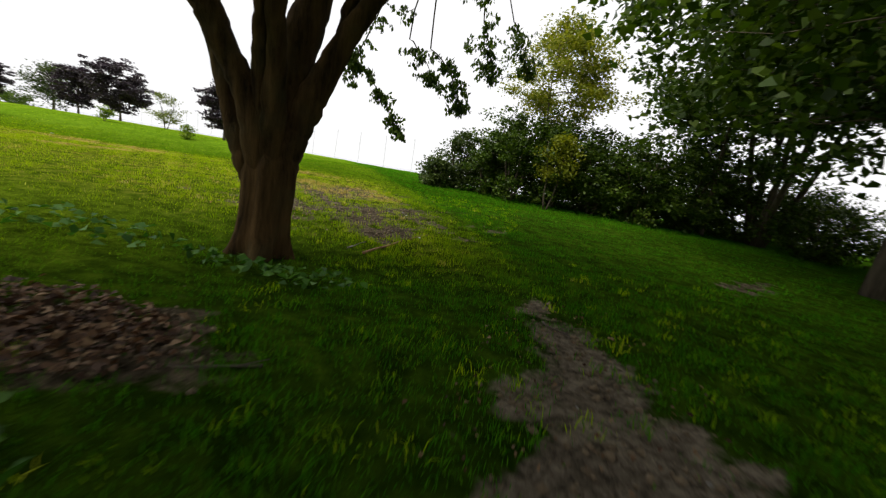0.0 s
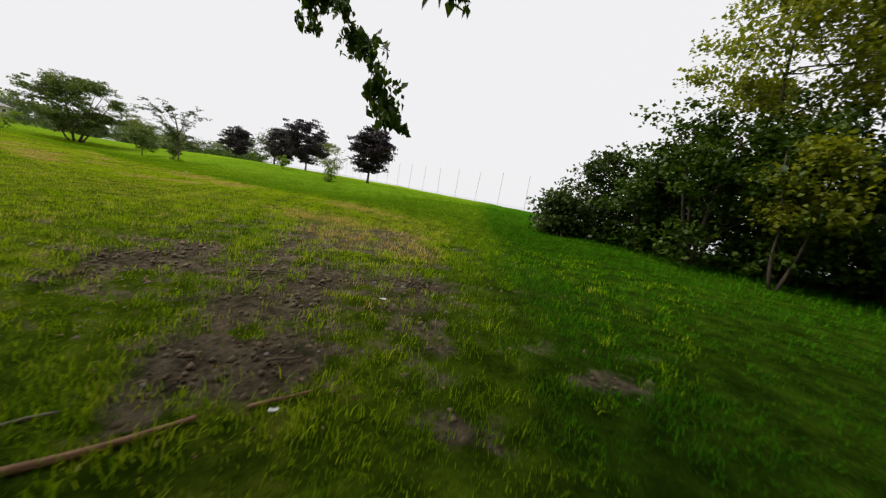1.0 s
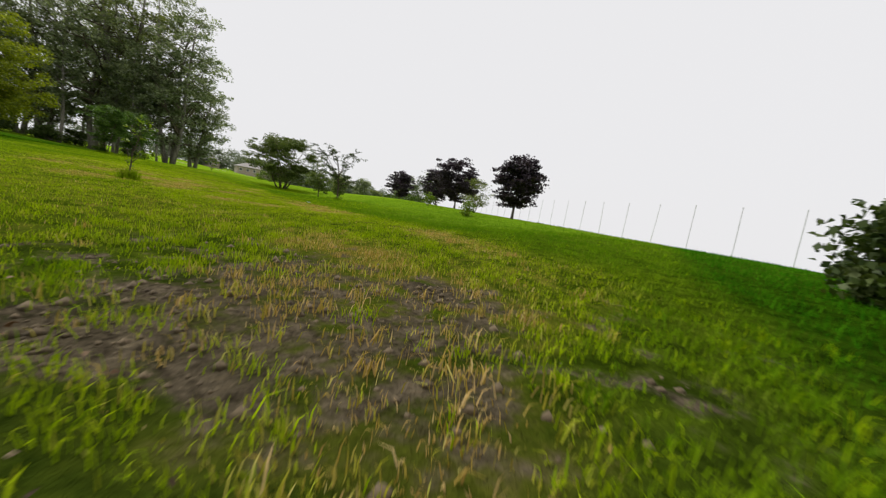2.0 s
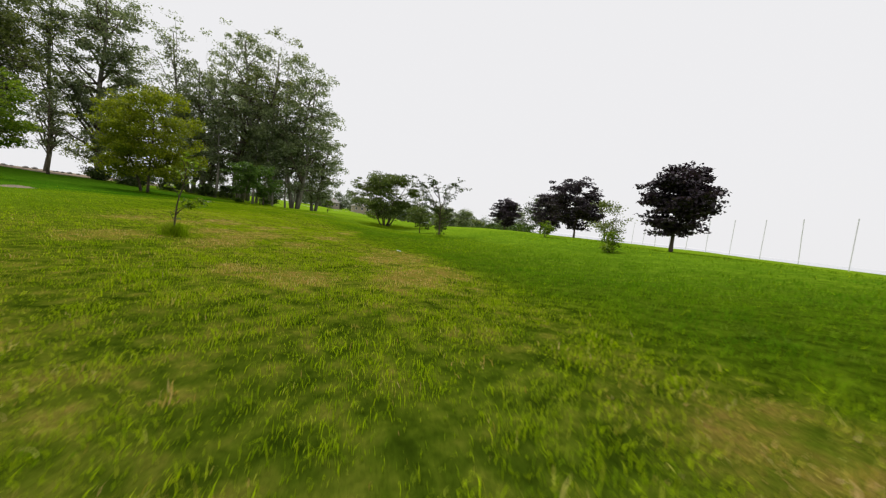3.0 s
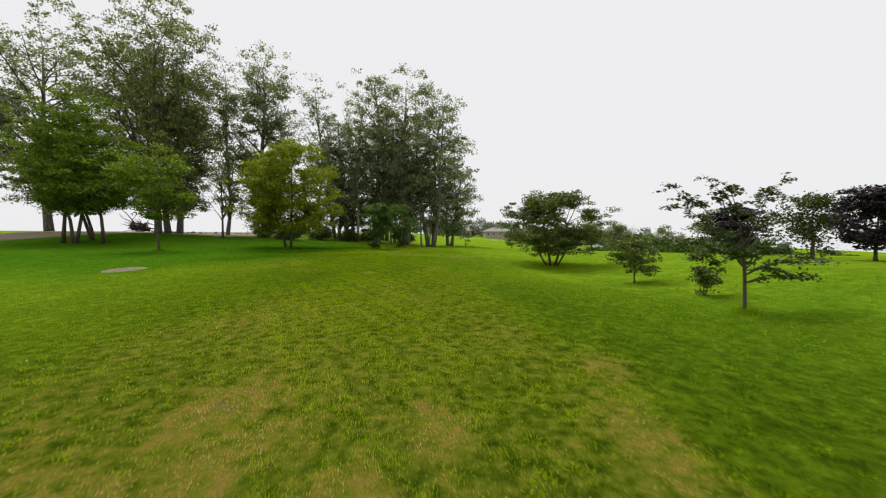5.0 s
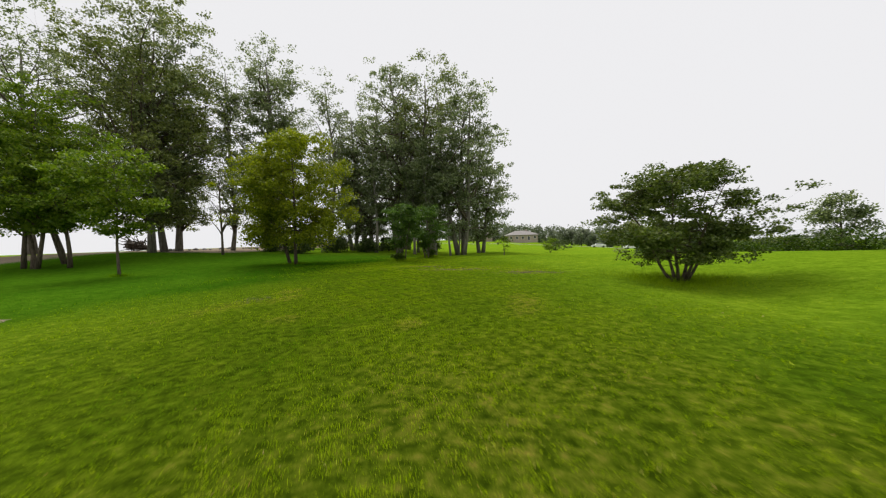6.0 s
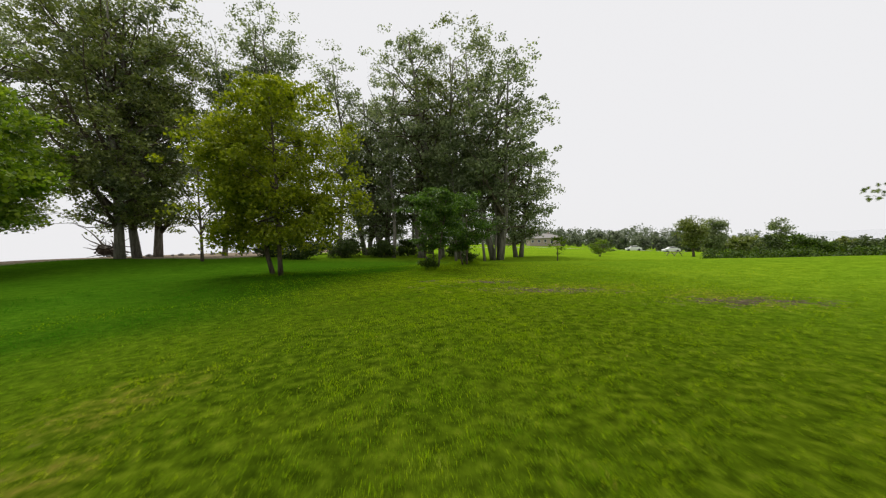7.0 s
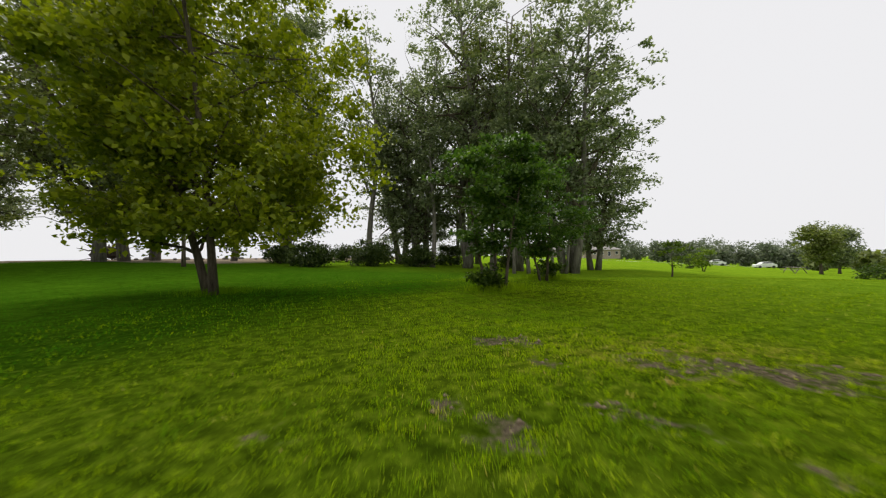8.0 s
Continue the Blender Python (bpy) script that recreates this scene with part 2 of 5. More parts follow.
def ground_z(x, y):
    x, y = np.asarray(x, float), np.asarray(y, float)
    slow = smooth(-6, -13, x)
    z = 0.5 * (smooth(5, 16, y) * (1 - slow) + smooth(12.5, 19, y) * slow) * smooth(-46, -28, x) + 1.45 * smooth(-2, -42, y) * (0.35 + 0.65 * smooth(-38, -54, x))
    z = z - 0.42 * np.exp(-((x + 33) / 9) ** 2 - ((y - 11.8) / 3.5) ** 2)
    z = z - 0.072 * np.clip(y - 6, 0, 110) * smooth(-42, -80, x)
    z = z - 0.5 * smooth(-50, -64, x) * smooth(-12, 0, y)
    z = z - 0.17 * np.exp(-((x + 3.0) / 2.0) ** 2 - ((y - 5.0) / 1.9) ** 2)
    z = z + 0.03 * wave(x, y, 0.5, 1) + 0.01 * wave(x, y, 2.3, 2)
    south = smooth(-43, -64, y) * smooth(-330, -200, x)
    north = smooth(33, 44, y + 0.33 * (x + 20) * smooth(-55, -30, x) - 260 * smooth(-45, -110, x))
    east = smooth(15.5, 30, y - 0.3 * x) * smooth(-6, 2, x)
    return z - 11.0 * np.maximum(np.maximum(south, north), east)


def blob(x, y, cx, cy, rx, ry, turn=0.0):
    c, s = math.cos(radians(turn)), math.sin(radians(turn))
    u, v = (x - cx) * c + (y - cy) * s, -(x - cx) * s + (y - cy) * c
    d = np.sqrt((u / rx) ** 2 + (v / ry) ** 2)
    ragged = 0.35 * wave(x, y, 4.2, 3) + 0.4 * wave(x, y, 9.1, 5) + 0.25 * wave(x, y, 17, 1)
    return np.clip(1.3 - d + ragged, 0, 1)


def bare_soil(x, y):
    """Where feet and shade have worn the grass away: place, size, turn and how thoroughly."""
    spots = [(-1.07, 4.3, 0.2, 0.6, 0, 1), (-1.02, 3.95, 0.34, 0.5, 0, 1), (-1.0, 3.45, 0.55, 0.5, 0, 1), (-0.85, 2.5, 0.5, 0.7, 0, 1), (-2.95, 3.45, 0.6, 0.4, 10, 1), (1.35, 7.2, 1.0, 0.22, 45, 0.8), (-1.2, 4.95, 0.16, 0.4, 10, 0.9), (-2.85, 6.55, 0.5, 0.3, 60, 1), (-3.42, 7.25, 0.75, 0.3, 115, 1),
             (-4.45, 6.75, 0.75, 0.28, 120, 1), (-3.7, 7.2, 2.0, 1.2, 20, 0.62), (-3.0, 7.9, 0.22, 0.14, 30, 1), (-3.25, 8.4, 0.2, 0.14, 0, 1), (-1.64, 7.63, 0.26, 0.1, 40, 1), (-1.97, 6.87, 0.16, 0.1, 30, 1),
             (-4.3, 7.9, 0.5, 0.2, 60, 0.8), (-4.05, 8.2, 0.3, 0.12, 20, 0.85), (-4.7, 8.5, 1.8, 1.1, 30, 0.57), (-3.7, 9.25, 0.25, 0.1, 60, 0.95), (-4.7, 9.1, 0.3, 0.16, 0, 0.85),
             (-38.9, 2.9, 2.4, 0.95, 78, 0.55), (-37.0, 6.5, 2.0, 0.8, 95, 0.58), (-41.6, -0.85, 0.55, 0.4, 70, 0.58), (-40.95, 1.35, 1.5, 0.5, 75, 0.6), (-39.75, -0.96, 0.25, 0.16, 20, 0.6), (-39.85, 0.12, 0.5, 0.2, 70, 0.57), (-40.85, 0.5, 0.6, 0.25, 60, 0.57), (-40.8, -0.35, 0.3, 0.2, 20, 0.57),
             (-39.5, -0.55, 0.4, 0.3, 20, 0.53), (-39.1, -1.7, 0.3, 0.2, 20, 0.45), (-26.75, -5.45, 1.0, 0.5, 20, 0.7), (-30.2, -1.3, 1.0, 0.6, 0, 0.46), (-9.3, 9.5, 0.14, 0.06, 0, 0.8), (-10.5, 8.6, 0.16, 0.08, 0, 0.7),
             (-17.2, 5.6, 0.4, 0.15, 0, 0.5), (-15.8, 4.4, 0.7, 0.2, 40, 0.45)]
    out = np.zeros_like(x)
    for cx, cy, rx, ry, turn, worn in spots:
        out = np.maximum(out, worn * blob(x, y, cx, cy, rx, ry, turn))
    return out


def dry_grass(x, y):
    """The trodden strip of sun-yellowed grass along the middle of the lawn, with straw-brown patches in it."""
    edge = 10.7 - 0.19 * np.clip(-x - 9, 0, 30) + 0.12 * wave(x, y, 2.6, 2)
    lush = 2.3 + 0.6 * (y - 6.9) + x + 0.15 * wave(x, y, 3.1, 4)
    south = 5.7 - 0.45 * np.clip(-x - 4, 0, 6)
    strip = smooth(edge + 0.25, edge - 0.35, y) * smooth(0.15, -0.35, lush) * smooth(south - 0.9, south + 0.9, y) * smooth(-31, -19, x)
    tan = np.zeros_like(x)
    for cx, cy, rx, ry in [(-12.3, 10.05, 1.0, 0.5), (-10.7, 10.25, 0.9, 0.28), (-13.2, 7.2, 0.7, 0.35), (-12.9, 8.2, 0.5, 0.3), (-18.7, 9.1, 0.8, 0.3), (-16.5, 6.1, 0.5, 0.25), (-17.2, 7.4, 0.4, 0.25), (-10.1, 9.75, 0.75, 0.35), (-9.6, 9.45, 0.4, 0.22), (-9.65, 8.65, 0.5, 0.35), (-12.4, 7.2, 1.0, 0.4), (-12.2, 5.9, 0.8, 0.5), (-9.9, 8.1, 0.4, 0.3), (-12.0, 9.95, 0.9, 0.55), (-11.6, 9.5, 0.6, 0.3), (-14.6, 8.6, 0.5, 0.3),
                           (-14.1, 7.4, 0.7, 0.5), (-14.1, 6.6, 0.6, 0.4), (-16.0, 7.0, 0.6, 0.3), (-17.2, 5.6, 0.6, 0.3), (-15.6, 5.4, 0.9, 0.4), (-17.2, 8.9, 0.7, 0.25), (-15.6, 4.4, 0.8, 0.4), (-4.6, 8.5, 0.8, 0.5), (-4.6, 9.1, 0.6, 0.35), (-5.6, 8.9, 0.9, 0.4),
                           (-3.7, 8.6, 0.4, 0.3), (-6.6, 10.2, 0.9, 0.35), (-29.5, 5.7, 1.4, 0.5), (-28.6, 5.6, 0.9, 0.4), (-29.2, -1.3, 1.6, 0.6), (-30.3, -0.6, 1.0, 0.5), (-27.6, 1.1, 0.5, 0.3), (-27.4, 3.6, 0.5, 0.3),
                           (-31.6, -1.2, 0.9, 0.5), (-37.3, 6.3, 1.4, 1.2), (-39.0, 3.0, 1.2, 2.2), (-41.3, 1.0, 1.0, 1.6)]:
        tan = np.maximum(tan, (1.0 if cx > -24 else 0.62) * np.clip(1.35 - np.hypot((x - cx) / rx, (y - cy) / ry) + 0.3 * wave(x, y, 5.2, 3) + 0.3 * wave(x, y, 11, 1), 0, 1))
    speck = np.clip(0.5 * wave(x, y, 2.4, 5) + 0.5 * wave(x, y, 6.1, 6) - 0.15, 0, 1)
    far = 0.14 * np.clip(wave(x, y, 0.45, 8) + 0.5, 0, 1) * smooth(-9, -20, x) * smooth(-12, -4, y)
    return np.clip(strip * (0.35 + 0.14 * wave(x, y, 0.8, 3) + 0.4 * speck) + 0.68 * tan + far, 0, 1)


def lush_and_shade(x, y):
    """Where the lawn is deeper green: lush by the bank and north of the strip, with shade painted in by the bank and
    towards the beach trees.
    """
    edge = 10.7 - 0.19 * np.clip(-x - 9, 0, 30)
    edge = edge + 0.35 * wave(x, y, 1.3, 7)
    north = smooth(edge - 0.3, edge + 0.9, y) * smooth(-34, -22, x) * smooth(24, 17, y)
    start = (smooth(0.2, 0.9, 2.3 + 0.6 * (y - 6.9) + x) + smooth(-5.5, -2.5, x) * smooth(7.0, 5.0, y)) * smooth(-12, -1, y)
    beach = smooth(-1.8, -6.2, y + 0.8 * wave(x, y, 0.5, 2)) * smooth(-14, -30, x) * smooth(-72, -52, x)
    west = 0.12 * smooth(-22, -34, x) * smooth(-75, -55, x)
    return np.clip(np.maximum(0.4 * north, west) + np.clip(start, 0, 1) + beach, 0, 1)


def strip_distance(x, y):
    """Distance from a line laid along the camera's route over the lawn."""
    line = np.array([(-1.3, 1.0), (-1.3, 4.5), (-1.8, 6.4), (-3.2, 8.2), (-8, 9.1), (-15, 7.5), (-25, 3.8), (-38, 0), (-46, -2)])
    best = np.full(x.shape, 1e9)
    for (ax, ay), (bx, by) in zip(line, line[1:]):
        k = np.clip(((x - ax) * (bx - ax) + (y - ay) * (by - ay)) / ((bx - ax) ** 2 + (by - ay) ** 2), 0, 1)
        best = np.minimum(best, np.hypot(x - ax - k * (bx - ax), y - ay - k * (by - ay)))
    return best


def sand_at(x, y):
    return smooth(-24, -26.5, y + 9.5 * smooth(-58, -53, x)) * smooth(-120, -95, x)


def sprout(points, normals, widths, lengths, fold=0.25, rng=None, corners=4, hang=None):
    """Leaf blades: four-cornered and bent along the middle, or three-cornered far off. Returns corner places and faces."""
    n = len(points)
    rand = rng.normal(size=(n, 3))
    along = np.cross(normals, rand) if hang is None else hang - normals * (hang * normals).sum(1)[:, None]
    along /= np.linalg.norm(along, axis=1)[:, None] + 1e-9
    side = np.cross(normals, along)
    L, W = lengths[:, None], widths[:, None]
    a = points - along * L * 0.5
    tip = points + along * L * 0.5 - normals * L * 0.12
    left = points + side * W * 0.5 - along * L * 0.05 + normals * W * fold
    right = points - side * W * 0.5 - along * L * 0.05 + normals * W * fold
    if corners == 3:
        return np.stack([a - side * W * 0.4, a + side * W * 0.6, tip], 1).reshape(-1, 3), np.arange(3 * n).reshape(-1, 3)
    verts = np.stack([a, right, tip, left], 1).reshape(-1, 3)
    return verts, np.arange(4 * n).reshape(-1, 4)


def tube(verts, faces, pts, radii, sides=7):
    """Adds a tapered limb along the points."""
    pts = np.asarray(pts, float)
    first = len(verts)
    for i, (p, r) in enumerate(zip(pts, radii)):
        d = pts[min(i + 1, len(pts) - 1)] - pts[max(i - 1, 0)]
        d /= np.linalg.norm(d) + 1e-9
        u = np.cross(d, (0.31, 0.95, 0.05) if abs(d[2]) > 0.6 else (0, 0, 1))
        u /= np.linalg.norm(u) + 1e-9
        v = np.cross(d, u)
        for k in range(sides):
            a = 2 * math.pi * k / sides
            q = p + r * (math.cos(a) * u + math.sin(a) * v)
            verts.append((q[0], q[1], q[2]))
    for i in range(len(pts) - 1):
        for k in range(sides):
            a, b = first + i * sides + k, first + i * sides + (k + 1) % sides
            faces.append((a, b, b + sides, a + sides))
    faces.append(tuple(first + (len(pts) - 1) * sides + k for k in range(sides)))
    faces.append(tuple(first + k for k in reversed(range(sides))))


def wander(a, b, n, sway, rng, sag=0.0):
    """Points from a to b along a natural, slightly crooked line."""
    a, b = np.asarray(a, float), np.asarray(b, float)
    k = np.linspace(0, 1, n)[:, None]
    length = np.linalg.norm(b - a)
    off = np.zeros((n, 3))
    for f in (1, 2, 3):
        off += np.sin(k * math.pi * f) * rng.normal(size=3) * sway * length / f
    p = a + (b - a) * k + off
    p[:, 2] += sag * length * np.sin(k[:, 0] * math.pi)
    return p


PROFILES = {
    "oval": lambda f: np.sin(math.pi * np.clip(f, 0.02, 0.98) ** 0.75) ** 0.6,
    "round": lambda f: np.sqrt(np.clip(1 - (2 * f - 1) ** 2, 0.03, 1)),
    "column": lambda f: np.clip(1.25 * np.sin(math.pi * np.clip(f, 0.03, 0.97) ** 0.9) ** 0.35, 0, 1),
    "skirt": lambda f: np.clip((1.05 - f) ** 0.55, 0, 1),
    "dome": lambda f: np.sqrt(np.clip(1 - ((f - 0.45) / 0.6) ** 2, 0.03, 1)),
    "plume": lambda f: np.clip(1 - np.abs((f - 0.48) / 0.56) ** 3, 0.03, 1) ** 0.6,
    "umbrella": lambda f: np.clip(0.45 + 0.9 * f, 0, 1) * np.sqrt(np.clip(1 - f ** 4, 0.02, 1)),
}


def grow(name, label, category, x, y, height, radius, low, trunk_r, bark, leaves, clumps, per, leaf, clump_r, seed, stems=1, lean=(0, 0), profile="oval",
         group="", limbs=12, uneven=0.35, shell=0.45, twig=0.5, splay=0.25, sides=7, flat=0.5, squash=(1, 1), lobed=0.72, rise=(0.1, 0.32), corners=4, girth=(0.12, 0.24), along=0.45, limb_bark=None, feet=1.4):
    """A tree or shrub: stems, limbs and twigs, and a crown of leaf clumps with an uneven outline and gaps."""
    rng = np.random.default_rng(seed)
    base = new(name)
    base.location = (x, y, float(ground_z(x, y)) - 0.03)
    base.empty_display_size = 0.2
    tagged(base, label, category, group)
    lean = np.array([lean[0], lean[1], 0.0])
    span = height - low
    prof = PROFILES[profile]
    bones, bone_r = [], []
    tv, tf = [], []
    for s in range(stems):
        az = 2 * math.pi * (s + rng.random() * 0.6) / stems
        out = np.array([math.cos(az), math.sin(az), 0]) * (0 if stems == 1 else 1)
        foot = out * trunk_r * feet
        top = np.array([0, 0, low + span * rng.uniform(0.72, 0.9)]) + out * radius * splay * 2 + lean * height
        p = wander(foot, top, 9, 0.012 if stems == 1 else 0.022, rng)
        r = trunk_r * (np.linspace(1, 0.12, 9) ** 0.85)
        r[0] *= 1.2
        tube(tv, tf, p, r, sides)
        k = np.linspace(0, 1, 40)
        dense = np.stack([np.interp(k * 8, range(9), p[:, i]) for i in range(3)], 1)
        bones.append(dense)
        bone_r.append(np.interp(k * 8, range(9), r))
    part("trunk", mesh_of("trunk", tv, tf, bark, True), base)
    stem_pts, stem_r = np.concatenate(bones), np.concatenate(bone_r)
    bv, bf, boughs = [], [], []
    skel, skel_r = [stem_pts[stem_pts[:, 2] > low * 0.75]], [stem_r[stem_pts[:, 2] > low * 0.75]]
    pick = np.where((stem_pts[:, 2] > low * 0.7))[0]
    for i in range(limbs):
        j = pick[int(rng.random() * len(pick) * 0.85)]
        a = stem_pts[j]
        az = i * 2.4 + rng.random()
        f = np.clip((a[2] - low) / span + rng.uniform(*rise), 0.03, 0.97)
        rr = radius * float(prof(f)) * rng.uniform(0.5, 0.95)
        b = np.array([math.cos(az) * rr * squash[0], math.sin(az) * rr * squash[1], low + f * span]) + lean * (low + f * span)
        p = wander(a, b, 7, 0.05, rng, 0.06)
        r0 = min(stem_r[j] * 0.6, trunk_r * 0.5)
        tube(bv, bf, p, np.linspace(r0, max(r0 * 0.18, 0.006), 7), 5)
        boughs.append(np.stack([np.interp(np.linspace(0, 6, 20), range(7), p[:, i]) for i in range(3)], 1))
        skel.append(p[1:])
        skel_r.append(np.linspace(r0, r0 * 0.18, 7)[1:])
    skel, skel_r = np.concatenate(skel), np.concatenate(skel_r)
    # Clump centres inside an uneven envelope, most of them towards its outside.
    f = rng.beta(1.15, 1.15, clumps)
    az = rng.random(clumps) * 2 * math.pi
    rim = prof(f) * radius * (1 + uneven * wave(az * 1.3 + f * 4, f * 6 + az, 1.0, seed % 7) + 0.06 * np.clip(rng.normal(size=clumps), -1.5, 1.5))
    d = rim * np.clip(rng.random(clumps) ** shell, 0, 1)
    cen = np.stack([np.cos(az) * d * squash[0], np.sin(az) * d * squash[1], low + f * span * (1 + 0.02 * rng.normal(size=clumps))], 1)
    cen += lean * cen[:, 2:3]
    # Most clumps gather into boughs along the outer part of the limbs, thickest near their ends.
    pick = rng.integers(0, len(boughs), clumps)
    thick = radius * rng.uniform(*girth, len(boughs))[pick]
    out = along + (1 - along) * rng.random(clumps) ** 0.7
    bough = np.array(boughs)[pick, np.clip(out * 19, 0, 19).astype(int)] + np.clip(rng.normal(size=(clumps, 3)), -1.5, 1.5) * (thick * (0.55 + 0.45 * out))[:, None] * np.array([1, 1, 0.6])
    gathered = rng.random(clumps) < lobed
    cen = np.where(gathered[:, None], bough, cen)
    cen[:, 2] = np.maximum(cen[:, 2], low * 0.85)
    for c in cen[: int(clumps * twig)]:
        dist = np.linalg.norm(skel - c, axis=1) + (skel[:, 2] > c[2]) * 0.3 * radius
        j = int(np.argmin(dist))
        r0 = max(0.004, min(skel_r[j] * 0.5, trunk_r * 0.14))
        p = wander(skel[j], c, 4, 0.07, rng, 0.05)
        tube(bv, bf, p, np.linspace(r0, r0 * 0.25, 4), 3)
    if bv:
        part("branch", mesh_of("branch", bv, bf, limb_bark or bark, True), base, kind="stuff")
    n = clumps * per
    grow_r = clump_r * rng.uniform(0.55, 1.35, clumps)
    pts = np.repeat(cen, per, 0) + np.clip(rng.normal(size=(n, 3)), -1.7, 1.7) * np.repeat(grow_r, per)[:, None] * np.array([1, 1, flat])
    nor = rng.normal(size=(n, 3)) * 0.75 + np.array([0, 0, 0.8])
    nor /= np.linalg.norm(nor, axis=1)[:, None]
    size = leaf * rng.uniform(0.6, 1.35, n)
    pts[:, 2] = np.maximum(pts[:, 2], 0.03)
    v, fc = sprout(pts, nor, size * 0.75, size, 0.2, rng, corners)
    part("crown", mesh_of("crown", v, fc, leaves), base, kind="stuff")
    return base


# ---------------------------------------------------------------- ground and water
def axis_steps(lo, hi, step, reach, growth=1.22):
    core = np.arange(lo, hi + step, step)
    out, s = [], step
    a, b = core[0], core[-1]
    left, right = [], []
    while a > -reach or b < reach:
        s *= growth
        a, b = a - s, b + s
        left.append(a)
        right.append(b)
    return np.array(left[::-1] + list(core) + right)


def build_ground():
    xs = axis_steps(-50, 4, 0.17, 2600)
    ys = axis_steps(-4, 14, 0.17, 2500)
    X, Y = np.meshgrid(xs, ys, indexing="ij")
    bare = bare_soil(X, Y)
    Z = ground_z(X, Y) - 0.02 * bare + 0.012 * bare * wave(X, Y, 11, 4)
    nx, ny = X.shape
    idx = np.arange(nx * ny).reshape(nx, ny)
    faces = np.stack([idx[:-1, :-1], idx[1:, :-1], idx[1:, 1:], idx[:-1, 1:]], -1).reshape(-1, 4)
    me = mesh_of("ground", np.stack([X, Y, Z], -1).reshape(-1, 3), faces, GROUND, True)
    # thin, lush and the thatch field carry shade into the ground colour.
    for name, field in (("bare", bare), ("dry", dry_grass(X, Y)), ("sand", sand_at(X, Y)), ("lush", lush_and_shade(X, Y)), ("packed", smooth(-2.0, -1.6, X) * smooth(6.0, 5.2, Y)), ("thin", 0.5 * blob(X, Y, -4.1, 8.0, 2.0, 1.3, 30) + 0.22 * smooth(-10, -5.5, X) * smooth(11.2, 9.6, Y) * smooth(0.0, 3.0, Y)), ("thatch_shade", smooth(11.0, 0.8, strip_distance(X, Y)))):
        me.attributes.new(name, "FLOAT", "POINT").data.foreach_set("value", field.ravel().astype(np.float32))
    tagged(new("ground", me), "mown park lawn with worn patches of bare soil", "lawn", kind="structure")


build_ground()
_lake = mesh_of("water", [(-4000, -4000, -9.5), (4000, -4000, -9.5), (4000, 4000, -9.5), (-4000, 4000, -9.5)], [(0, 1, 2, 3)], WATER)
tagged(new("water", _lake), "pale calm lake under an overcast sky", "lake", kind="structure")


